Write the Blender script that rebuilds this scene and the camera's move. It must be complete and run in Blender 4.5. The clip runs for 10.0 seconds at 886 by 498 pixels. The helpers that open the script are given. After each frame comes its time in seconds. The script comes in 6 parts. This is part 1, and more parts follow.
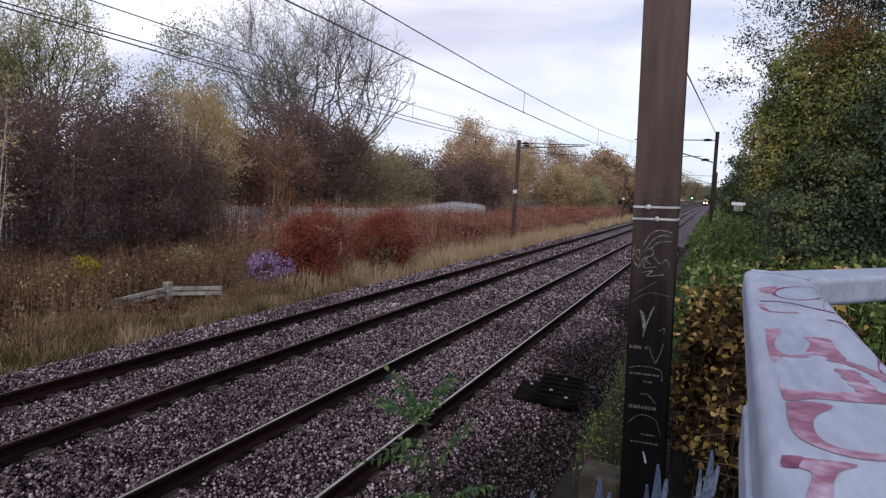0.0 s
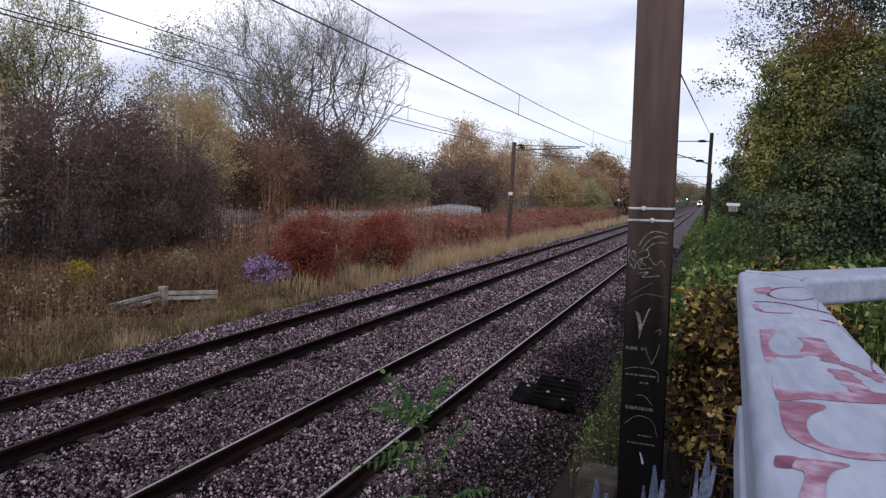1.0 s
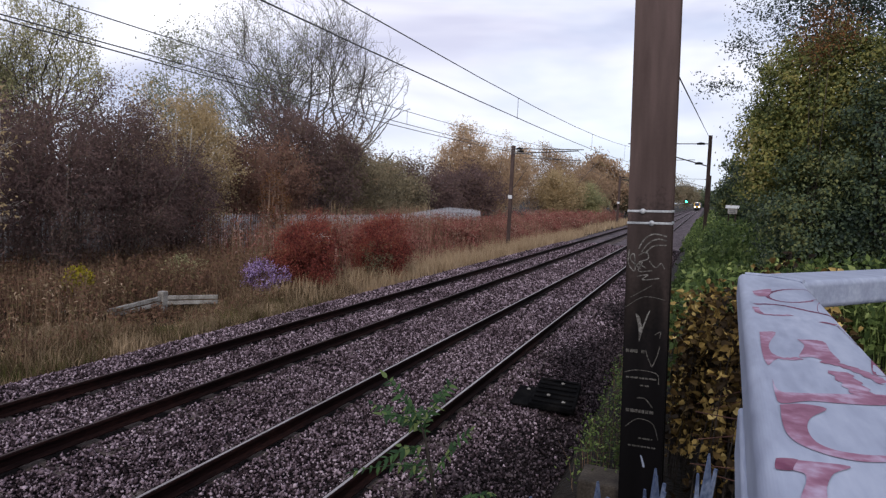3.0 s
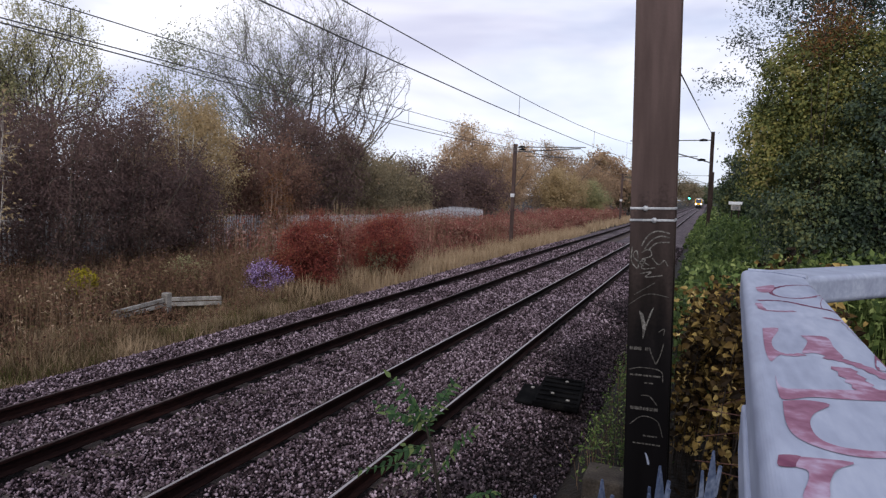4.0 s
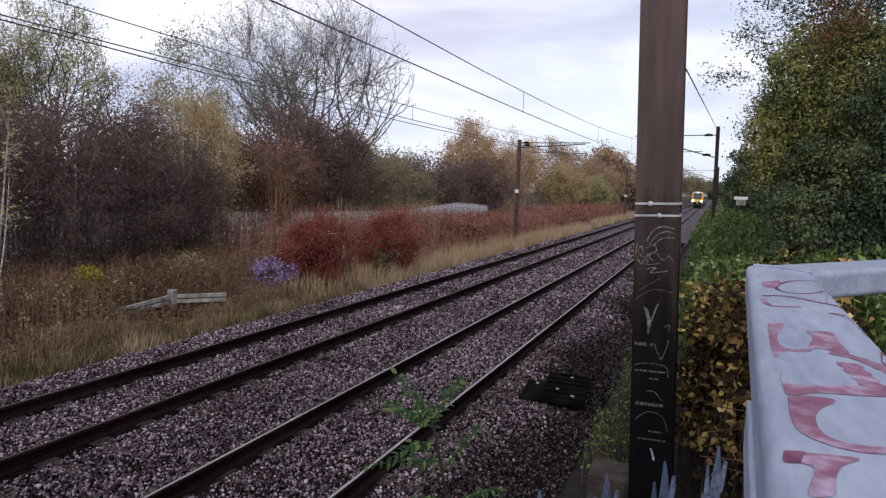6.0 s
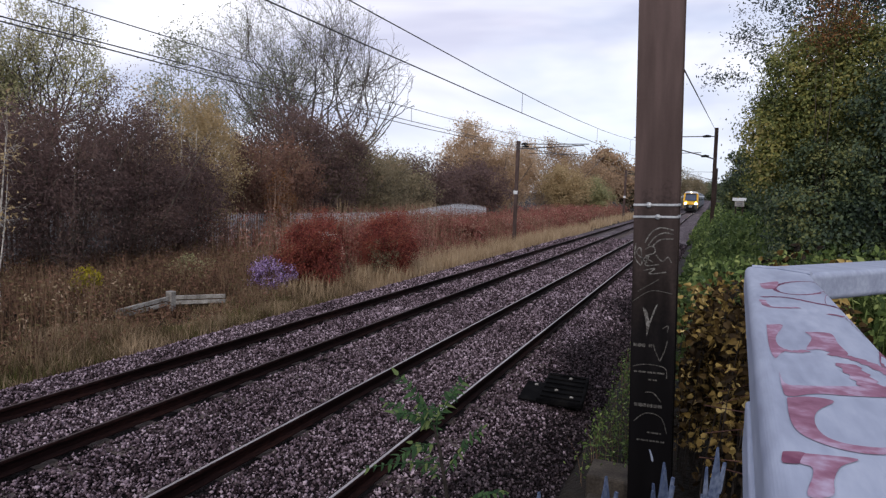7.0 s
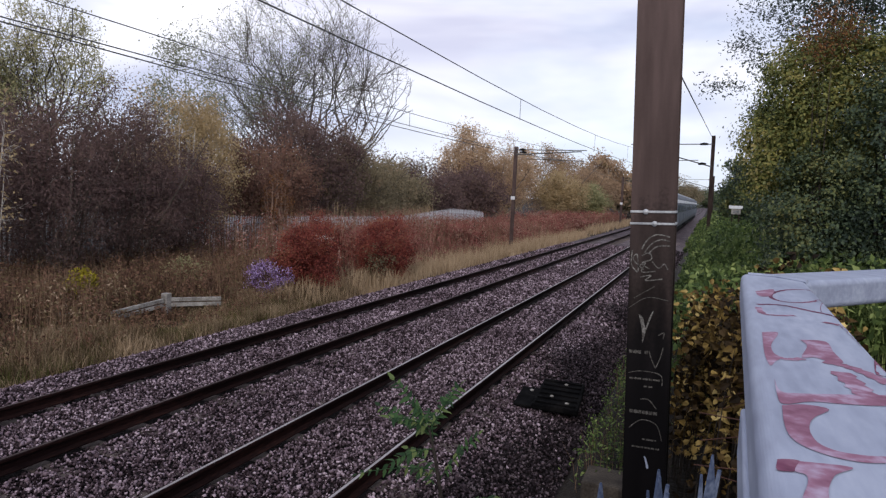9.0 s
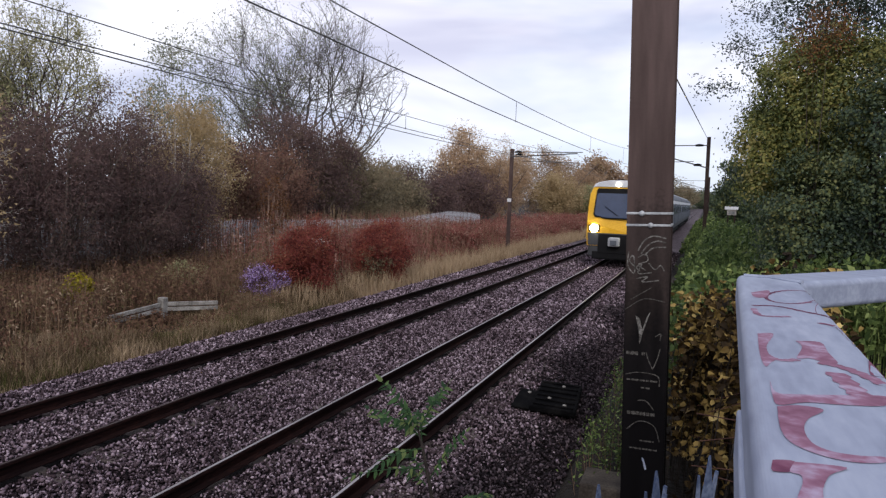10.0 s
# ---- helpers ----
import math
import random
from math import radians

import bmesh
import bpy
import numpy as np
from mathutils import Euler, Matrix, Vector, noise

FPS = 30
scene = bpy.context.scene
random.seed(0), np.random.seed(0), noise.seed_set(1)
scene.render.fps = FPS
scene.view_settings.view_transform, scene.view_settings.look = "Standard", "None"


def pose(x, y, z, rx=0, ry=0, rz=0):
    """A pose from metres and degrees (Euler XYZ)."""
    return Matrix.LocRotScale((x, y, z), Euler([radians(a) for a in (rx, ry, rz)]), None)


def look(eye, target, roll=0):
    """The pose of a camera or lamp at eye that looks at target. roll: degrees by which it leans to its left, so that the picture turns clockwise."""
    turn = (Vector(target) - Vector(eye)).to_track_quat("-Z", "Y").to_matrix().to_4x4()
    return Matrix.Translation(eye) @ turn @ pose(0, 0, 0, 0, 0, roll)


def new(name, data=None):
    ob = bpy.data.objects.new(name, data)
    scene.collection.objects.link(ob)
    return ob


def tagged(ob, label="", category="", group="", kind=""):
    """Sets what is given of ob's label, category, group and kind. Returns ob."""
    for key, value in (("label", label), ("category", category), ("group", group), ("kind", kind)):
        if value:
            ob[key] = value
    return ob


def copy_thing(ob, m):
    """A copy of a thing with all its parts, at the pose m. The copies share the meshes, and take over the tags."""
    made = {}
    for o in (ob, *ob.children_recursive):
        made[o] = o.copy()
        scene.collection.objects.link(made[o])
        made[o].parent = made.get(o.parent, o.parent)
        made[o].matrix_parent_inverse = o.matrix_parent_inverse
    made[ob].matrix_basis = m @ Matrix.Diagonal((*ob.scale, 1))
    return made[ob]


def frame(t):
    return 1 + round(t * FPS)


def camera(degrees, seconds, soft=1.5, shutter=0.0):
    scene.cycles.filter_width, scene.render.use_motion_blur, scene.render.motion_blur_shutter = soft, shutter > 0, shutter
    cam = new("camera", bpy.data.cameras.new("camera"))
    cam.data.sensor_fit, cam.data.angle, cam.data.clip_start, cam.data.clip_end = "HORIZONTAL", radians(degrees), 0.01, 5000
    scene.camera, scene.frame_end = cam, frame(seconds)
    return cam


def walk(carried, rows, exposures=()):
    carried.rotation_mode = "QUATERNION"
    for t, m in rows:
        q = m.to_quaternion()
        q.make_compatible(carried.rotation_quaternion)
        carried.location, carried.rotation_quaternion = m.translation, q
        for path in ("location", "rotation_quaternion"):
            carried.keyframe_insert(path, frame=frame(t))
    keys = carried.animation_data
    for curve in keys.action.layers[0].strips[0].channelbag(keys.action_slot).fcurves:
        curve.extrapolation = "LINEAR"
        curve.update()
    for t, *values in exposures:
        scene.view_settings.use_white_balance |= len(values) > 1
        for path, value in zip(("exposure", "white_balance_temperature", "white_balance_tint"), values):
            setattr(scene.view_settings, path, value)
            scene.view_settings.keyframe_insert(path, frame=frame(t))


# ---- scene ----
cam = camera(70.0, 10.0, soft=1.3, shutter=0.3)
# held in the hand: seconds, the eye, then the turn in degrees (tilt, lean, heading)
VIEWS = [
    (0, -0.0051, -0.0009, 2.8984, 84.410, -3.099, 22.982),
    (0.5, -0.0040, 0.0028, 2.8972, 84.295, -3.049, 23.027),
    (1, -0.0029, -0.0019, 2.8996, 84.651, -2.760, 22.589),
    (1.5, -0.0030, 0.0009, 2.8990, 84.547, -2.810, 22.673),
    (2, -0.0035, 0.0056, 2.8987, 84.586, -2.150, 23.062),
    (2.5, -0.0037, -0.0029, 2.9001, 84.941, -2.702, 22.514),
    (4, -0.0007, -0.0008, 2.9000, 84.880, -1.964, 22.751),
    (4.5, -0.0005, 0.0007, 2.9002, 84.667, -1.910, 22.810),
    (5, -0.0000, 0.0000, 2.9000, 84.740, -1.903, 22.813),
    (5.5, -0.0002, -0.0002, 2.9002, 84.517, -1.740, 23.136),
    (7, -0.0005, -0.0013, 2.9004, 84.636, -1.730, 23.027),
    (7.5, 0.0008, 0.0031, 2.8993, 84.844, -1.726, 22.883),
    (8, 0.0009, 0.0023, 2.8995, 84.879, -1.634, 22.954),
    (8.5, 0.0010, -0.0017, 2.9013, 85.098, -1.549, 22.787),
    (9, -0.0004, 0.0003, 2.8995, 85.072, -2.338, 22.795),
    (9.5, -0.0004, -0.0050, 2.9018, 85.215, -2.322, 22.616),
    (10, 0.0008, -0.0037, 2.9017, 85.311, -2.019, 22.472),
]
walk(cam, [(t, pose(*view)) for t, *view in VIEWS], exposures=[(0.0, 0.0), (10.0, 0.0)])

# ---- world and sun ----
SUN_ELEVATION, SUN_TURN = radians(28), radians(165)


def build_world():
    world = bpy.data.worlds.new("world")
    scene.world = world
    world.use_nodes = True
    nt = world.node_tree
    nt.nodes.clear()
    out = nt.nodes.new("ShaderNodeOutputWorld")
    bg = nt.nodes.new("ShaderNodeBackground")
    sky = nt.nodes.new("ShaderNodeTexSky")
    sky.sky_type, sky.sun_disc = "NISHITA", False
    sky.sun_elevation, sky.sun_rotation = SUN_ELEVATION, SUN_TURN
    sky.air_density, sky.dust_density = 1.0, 1.0
    gain = nt.nodes.new("ShaderNodeVectorMath")
    gain.operation = "SCALE"
    gain.inputs["Scale"].default_value = 0.075
    nt.links.new(sky.outputs[0], gain.inputs[0])
    # a broken sheet of cloud in front of the blue, stretched along the horizon
    co = nt.nodes.new("ShaderNodeTexCoord")
    mp = nt.nodes.new("ShaderNodeMapping")
    mp.inputs["Scale"].default_value = (1.0, 1.0, 3.2)
    mp.inputs["Location"].default_value = (0.35, 0.2, 0.1)
    n1 = nt.nodes.new("ShaderNodeTexNoise")
    n1.inputs["Scale"].default_value, n1.inputs["Detail"].default_value = 1.9, 4.5
    n1.inputs["Distortion"].default_value = 0.35
    nt.links.new(co.outputs["Generated"], mp.inputs[0])
    nt.links.new(mp.outputs[0], n1.inputs[0])
    shade = nt.nodes.new("ShaderNodeValToRGB")
    e = shade.color_ramp.elements
    e[0].position, e[0].color = 0.42, (1.13, 1.12, 1.18, 1)
    e[1].position, e[1].color = 0.64, (0.63, 0.635, 0.8, 1)
    nt.links.new(n1.outputs[0], shade.inputs[0])
    n2 = nt.nodes.new("ShaderNodeTexNoise")
    n2.inputs["Scale"].default_value, n2.inputs["Detail"].default_value = 1.6, 5.0
    nt.links.new(mp.outputs[0], n2.inputs[0])
    cover = nt.nodes.new("ShaderNodeValToRGB")
    cover.color_ramp.elements[0].position, cover.color_ramp.elements[0].color = 0.38, (0.35, 0.35, 0.35, 1)
    cover.color_ramp.elements[1].position, cover.color_ramp.elements[1].color = 0.56, (0.96, 0.96, 0.96, 1)
    nt.links.new(n2.outputs[0], cover.inputs[0])
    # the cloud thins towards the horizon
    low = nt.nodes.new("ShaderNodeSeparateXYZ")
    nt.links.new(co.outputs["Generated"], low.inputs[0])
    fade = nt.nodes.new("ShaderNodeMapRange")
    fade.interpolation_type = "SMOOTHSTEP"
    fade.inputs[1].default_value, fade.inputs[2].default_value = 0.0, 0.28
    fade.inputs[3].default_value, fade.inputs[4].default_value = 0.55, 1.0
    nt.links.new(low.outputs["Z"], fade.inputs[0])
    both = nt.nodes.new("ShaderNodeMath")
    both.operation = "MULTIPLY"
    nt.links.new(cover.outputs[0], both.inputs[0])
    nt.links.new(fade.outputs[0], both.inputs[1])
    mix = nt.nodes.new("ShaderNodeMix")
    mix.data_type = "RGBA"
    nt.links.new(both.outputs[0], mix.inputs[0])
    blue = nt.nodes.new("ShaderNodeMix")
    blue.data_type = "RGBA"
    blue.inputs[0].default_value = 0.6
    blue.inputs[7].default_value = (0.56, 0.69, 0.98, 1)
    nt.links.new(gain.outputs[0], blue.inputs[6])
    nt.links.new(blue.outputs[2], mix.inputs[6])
    nt.links.new(shade.outputs[0], mix.inputs[7])
    bg.inputs[1].default_value = 1.17
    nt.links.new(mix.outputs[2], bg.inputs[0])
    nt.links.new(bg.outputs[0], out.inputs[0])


build_world()
sun = new("sun", bpy.data.lights.new("sun", "SUN"))
sun.data.energy, sun.data.angle, sun.data.color = 1.3, radians(9), (1.0, 0.94, 0.87)
# behind the camera and to its right, as the sky's sun_rotation names it
sun.matrix_world = look((math.sin(SUN_TURN) * 50, math.cos(SUN_TURN) * 50, math.tan(SUN_ELEVATION) * 50), (0, 0, 0))


# ---- materials ----
def nodes_of(name):
    m = bpy.data.materials.new(name)
    m.use_nodes = True
    nt = m.node_tree
    return m, nt, nt.nodes["Principled BSDF"]


def ramp(nt, colours, spread=(0.0, 1.0)):
    r = nt.nodes.new("ShaderNodeValToRGB")
    e = r.color_ramp.elements
    while len(e) < len(colours):
        e.new(0.5)
    for i, c in enumerate(colours):
        e[i].position = spread[0] + (spread[1] - spread[0]) * i / (len(colours) - 1)
        e[i].color = (*c, 1)
    return r


def surface(name, colours, scale=3.0, fine=40.0, rough=(0.6, 0.9), metal=0.0, bump=0.3, stretch=(1, 1, 1), spec=0.12, depth=0.01):
    """A worn surface: a broad noise picks the colour, a fine one gives grain, roughness and relief."""
    m, nt, b = nodes_of(name)
    co = nt.nodes.new("ShaderNodeTexCoord")
    mp = nt.nodes.new("ShaderNodeMapping")
    mp.inputs["Scale"].default_value = stretch
    nt.links.new(co.outputs["Object"], mp.inputs[0])
    big, small = nt.nodes.new("ShaderNodeTexNoise"), nt.nodes.new("ShaderNodeTexNoise")
    for n, s, d in ((big, scale, 4.0), (small, fine, 5.0)):
        n.inputs["Scale"].default_value, n.inputs["Detail"].default_value = s, d
        nt.links.new(mp.outputs[0], n.inputs[0])
    add = nt.nodes.new("ShaderNodeMath")
    add.operation = "MULTIPLY_ADD"
    add.inputs[1].default_value, add.inputs[2].default_value = 0.45, 0.0
    nt.links.new(small.outputs[0], add.inputs[0])
    add2 = nt.nodes.new("ShaderNodeMath")
    add2.operation = "MULTIPLY_ADD"
    add2.inputs[1].default_value = 0.55
    nt.links.new(big.outputs[0], add2.inputs[0])
    nt.links.new(add.outputs[0], add2.inputs[2])
    r = ramp(nt, colours, (0.36, 0.64))
    nt.links.new(add2.outputs[0], r.inputs[0])
    nt.links.new(r.outputs[0], b.inputs["Base Color"])
    rr = nt.nodes.new("ShaderNodeMapRange")
    rr.inputs[3].default_value, rr.inputs[4].default_value = rough
    nt.links.new(small.outputs[0], rr.inputs[0])
    nt.links.new(rr.outputs[0], b.inputs["Roughness"])
    b.inputs["Metallic"].default_value = metal
    b.inputs["Specular IOR Level"].default_value = spec
    if bump:
        bp = nt.nodes.new("ShaderNodeBump")
        bp.inputs["Strength"].default_value, bp.inputs["Distance"].default_value = bump, depth
        nt.links.new(small.outputs[0], bp.inputs["Height"])
        nt.links.new(bp.outputs[0], b.inputs["Normal"])
    return m


def pieces(name, colours, rough=0.85, gloss=0.3, thin=0.0, scale=0.0, drift=0.45):
    """Leaves, blades and stones: every island takes its own colour; thin ones let light through."""
    m, nt, b = nodes_of(name)
    g = nt.nodes.new("ShaderNodeNewGeometry")
    pick = g.outputs["Random Per Island"]
    if scale:
        n = nt.nodes.new("ShaderNodeTexNoise")
        n.inputs["Scale"].default_value, n.inputs["Detail"].default_value = scale, 2.0
        co = nt.nodes.new("ShaderNodeTexCoord")
        nt.links.new(co.outputs["Object"], n.inputs[0])
        a = nt.nodes.new("ShaderNodeMapRange")
        a.inputs[1].default_value, a.inputs[2].default_value = 0.3, 0.7
        nt.links.new(n.outputs[0], a.inputs[0])
        mx = nt.nodes.new("ShaderNodeMix")
        mx.inputs[0].default_value = 1.0 - drift
        nt.links.new(a.outputs[0], mx.inputs[2])
        nt.links.new(pick, mx.inputs[3])
        pick = mx.outputs[0]
    r = ramp(nt, colours, (0.05, 0.95))
    nt.links.new(pick, r.inputs[0])
    nt.links.new(r.outputs[0], b.inputs["Base Color"])
    b.inputs["Roughness"].default_value = rough
    b.inputs["Specular IOR Level"].default_value = gloss * 0.35
    if thin:
        t = nt.nodes.new("ShaderNodeBsdfTranslucent")
        nt.links.new(r.outputs[0], t.inputs[0])
        mix = nt.nodes.new("ShaderNodeMixShader")
        mix.inputs[0].default_value = thin
        nt.links.new(b.outputs[0], mix.inputs[1])
        nt.links.new(t.outputs[0], mix.inputs[2])
        nt.links.new(mix.outputs[0], nt.nodes["Material Output"].inputs[0])
    return m


def glow(name, colour, strength):
    m, nt, b = nodes_of(name)
    b.inputs["Base Color"].default_value = (*colour, 1)
    b.inputs["Emission Color"].default_value = (*colour, 1)
    b.inputs["Emission Strength"].default_value = strength
    return m


def plain(name, colour, rough=0.5, metal=0.0, spec=0.5):
    return surface(name, [tuple(c * 0.8 for c in colour), colour, tuple(min(1, c * 1.12) for c in colour)], 2.0, 30.0, (rough * 0.8, min(1, rough * 1.2)), metal, 0.05, spec=spec)


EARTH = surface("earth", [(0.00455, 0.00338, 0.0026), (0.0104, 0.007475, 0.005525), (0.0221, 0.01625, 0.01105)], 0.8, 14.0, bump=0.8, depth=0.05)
# near-black colour stands in for the shade between the loose stones
BALLAST_GAP_SHADE = surface("ballast_bed", [(0.005, 0.004, 0.0045), (0.012, 0.010, 0.0105), (0.035, 0.028, 0.03)], 1.2, 26.0, bump=1.0, depth=0.06)
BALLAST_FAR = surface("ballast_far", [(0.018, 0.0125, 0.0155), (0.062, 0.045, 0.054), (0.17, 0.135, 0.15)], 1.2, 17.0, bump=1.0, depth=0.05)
STONE = pieces("ballast_stone", [(0.0092, 0.00575, 0.0069), (0.0322, 0.02127, 0.0253), (0.0897, 0.06325, 0.0736), (0.2012, 0.1472, 0.1771), (0.483, 0.3852, 0.437)], 0.9, 0.25, scale=0.6, drift=0.18)
STONE_OILY = pieces("oily_ballast_stone", [(0.005, 0.0035, 0.0042), (0.012, 0.0085, 0.0105), (0.026, 0.018, 0.022), (0.052, 0.038, 0.045), (0.14, 0.11, 0.122)], 0.8, 0.3, scale=0.6, drift=0.18)
RAIL_RUST = surface("rail_rust", [(0.004, 0.002, 0.0022), (0.009, 0.0045, 0.0047), (0.024, 0.0105, 0.009)], 2.0, 60.0, (0.6, 0.9), 0.0, 0.3, (1, 0.15, 1), spec=0.04)
RAIL_TOP = surface("rail_top", [(0.16, 0.14, 0.14), (0.3, 0.27, 0.27), (0.45, 0.42, 0.43)], 3.0, 50.0, (0.3, 0.5), 0.8, 0.08, (1, 0.05, 1))
RAIL_DULL = surface("rail_top_dull", [(0.025, 0.017, 0.017), (0.055, 0.039, 0.038), (0.1, 0.077, 0.076)], 3.0, 50.0, (0.45, 0.65), 0.5, 0.08, (1, 0.05, 1))
SLEEPER = surface("sleeper_concrete", [(0.05, 0.038, 0.036), (0.085, 0.068, 0.064), (0.13, 0.108, 0.1)], 4.0, 50.0, bump=0.4)
MAST_PAINT = surface("mast_brown_rust", [(0.05, 0.034, 0.032), (0.074, 0.05, 0.046), (0.105, 0.074, 0.068)], 3.5, 22.0, (0.55, 0.85), 0.0, 0.06, (1, 1, 0.18))
MAST_DARK = surface("mast_dark_brown", [(0.016, 0.011, 0.010), (0.029, 0.02, 0.018), (0.05, 0.035, 0.031)], 3.5, 26.0, (0.55, 0.85), 0.0, 0.06, (1, 1, 0.3))


def worn_mast():
    """Brown paint above the straps, darker below them, black from chest height down, the edges ragged and streaked."""
    m, nt, b = nodes_of("mast_worn_paint")
    co = nt.nodes.new("ShaderNodeTexCoord")
    mp = nt.nodes.new("ShaderNodeMapping")
    mp.inputs["Scale"].default_value = (1, 1, 0.12)
    nt.links.new(co.outputs["Object"], mp.inputs[0])
    streak, fine = nt.nodes.new("ShaderNodeTexNoise"), nt.nodes.new("ShaderNodeTexNoise")
    streak.inputs["Scale"].default_value, streak.inputs["Detail"].default_value = 9.0, 5.0
    fine.inputs["Scale"].default_value, fine.inputs["Detail"].default_value = 34.0, 6.0
    nt.links.new(mp.outputs[0], streak.inputs[0])
    nt.links.new(co.outputs["Object"], fine.inputs[0])
    sep = nt.nodes.new("ShaderNodeSeparateXYZ")
    nt.links.new(co.outputs["Object"], sep.inputs[0])
    z = sep.outputs["Z"]
    for n, k in ((streak, 0.75), (fine, 0.5)):
        a = nt.nodes.new("ShaderNodeMath")
        a.operation = "MULTIPLY_ADD"
        a.inputs[1].default_value = k
        nt.links.new(n.outputs[0], a.inputs[0])
        nt.links.new(z, a.inputs[2])
        z = a.outputs[0]
    span = nt.nodes.new("ShaderNodeMapRange")
    span.inputs[1].default_value, span.inputs[2].default_value = 1.9, 5.9
    nt.links.new(z, span.inputs[0])
    r = nt.nodes.new("ShaderNodeValToRGB")
    e = r.color_ramp.elements
    stops = ((0.0, (0.004, 0.0035, 0.004)), (0.11, (0.007, 0.006, 0.0065)), (0.22, (0.019, 0.0145, 0.0135)), (0.3, (0.036, 0.027, 0.025)), (0.4, (0.048, 0.035, 0.033)), (0.44, (0.076, 0.053, 0.049)), (0.9, (0.108, 0.076, 0.071)))
    while len(e) < len(stops):
        e.new(0.5)
    for i, (p, c) in enumerate(stops):
        e[i].position, e[i].color = p, (*c, 1)
    nt.links.new(span.outputs[0], r.inputs[0])
    # rust streaks and pale scrapes
    tone = ramp(nt, [(0.8, 0.79, 0.79), (1.0, 1.0, 1.0), (1.28, 1.26, 1.26)], (0.3, 0.72))
    nt.links.new(streak.outputs[0], tone.inputs[0])
    mul = nt.nodes.new("ShaderNodeMix")
    mul.data_type, mul.blend_type = "RGBA", "MULTIPLY"
    mul.inputs[0].default_value = 1.0
    nt.links.new(r.outputs[0], mul.inputs[6])
    nt.links.new(tone.outputs[0], mul.inputs[7])
    nt.links.new(mul.outputs[2], b.inputs["Base Color"])
    b.inputs["Roughness"].default_value = 0.75
    b.inputs["Specular IOR Level"].default_value = 0.06
    bp = nt.nodes.new("ShaderNodeBump")
    bp.inputs["Strength"].default_value, bp.inputs["Distance"].default_value = 0.2, 0.006
    nt.links.new(fine.outputs[0], bp.inputs["Height"])
    nt.links.new(bp.outputs[0], b.inputs["Normal"])
    return m


MAST_WORN = worn_mast()
STEEL = surface("galvanised_steel", [(0.25, 0.26, 0.28), (0.4, 0.41, 0.43), (0.55, 0.56, 0.58)], 6.0, 60.0, (0.4, 0.65), 0.5, 0.1)
# dull: the shade-dark ballast bed and dusty mast paint
for m in (BALLAST_GAP_SHADE, MAST_DARK):
    m.node_tree.nodes["Principled BSDF"].inputs["Specular IOR Level"].default_value = 0.05
FENCE_GREY = surface("weathered_palisade", [(0.32, 0.325, 0.36), (0.46, 0.465, 0.5), (0.6, 0.605, 0.64)], 4.0, 40.0, (0.5, 0.8), 0.3, 0.1)
FENCE_BLUE = surface("blue_grey_palisade", [(0.03, 0.045, 0.09), (0.075, 0.1, 0.17), (0.19, 0.225, 0.31)], 6.0, 50.0, (0.4, 0.7), 0.3, 0.2)
WHITE_PAINT = surface("old_white_paint", [(0.22, 0.245, 0.325), (0.275, 0.305, 0.395), (0.34, 0.37, 0.46)], 14.0, 70.0, (0.35, 0.6), 0.0, 0.22, (1, 0.22, 1), depth=0.004)
CHALK_BRIGHT = surface("chalk_mark", [(0.03, 0.026, 0.024), (0.11, 0.102, 0.095), (0.26, 0.25, 0.235)], 30.0, 140.0, bump=0.0)
CHALK = surface("chalk_scratch", [(0.02, 0.017, 0.016), (0.06, 0.055, 0.05), (0.15, 0.14, 0.13)], 40.0, 160.0, bump=0.0)
PINK = surface("faded_red_spray", [(0.16, 0.06, 0.1), (0.24, 0.115, 0.175), (0.36, 0.29, 0.39)], 16.0, 75.0, (0.4, 0.7), bump=0.05)
MAROON = surface("dark_red_marker", [(0.09, 0.025, 0.055), (0.15, 0.05, 0.09), (0.24, 0.12, 0.17)], 9.0, 60.0, bump=0.0)
CONCRETE = surface("pale_concrete", [(0.11, 0.1, 0.092), (0.23, 0.215, 0.2), (0.36, 0.345, 0.325)], 4.0, 40.0, bump=0.4)
BROWN_CONCRETE = surface("dirty_concrete", [(0.025, 0.02, 0.016), (0.05, 0.041, 0.033), (0.085, 0.07, 0.057)], 4.0, 40.0, bump=0.5)
BLACK_PLASTIC = surface("black_plastic", [(0.002, 0.002, 0.0022), (0.004, 0.004, 0.0045), (0.009, 0.0085, 0.0085)], 5.0, 40.0, (0.85, 1.0), bump=0.2, spec=0.02)
WIRE = plain("wire_dark", (0.075, 0.072, 0.075), 0.6, 0.4)
BARK = surface("bark_brown", [(0.05, 0.04, 0.034), (0.1, 0.08, 0.068), (0.17, 0.14, 0.12)], 3.0, 30.0, bump=0.7, stretch=(1, 1, 0.3))
BARK_GREY = surface("bark_grey", [(0.07, 0.06, 0.058), (0.12, 0.105, 0.1), (0.18, 0.16, 0.15)], 3.0, 30.0, bump=0.6, stretch=(1, 1, 0.3))
BARK_BIRCH = surface("bark_birch", [(0.12, 0.1, 0.09), (0.42, 0.39, 0.35), (0.6, 0.57, 0.53)], 4.0, 12.0, bump=0.4, stretch=(1, 1, 3))
BARK_SAPLING = surface("bark_sapling", [(0.14, 0.09, 0.07), (0.26, 0.17, 0.13), (0.36, 0.25, 0.19)], 4.0, 30.0, bump=0.3)
TWIG_DARK = surface("twig_dark", [(0.012, 0.01, 0.009), (0.026, 0.021, 0.019), (0.05, 0.042, 0.036)], 4.0, 30.0, bump=0.3)
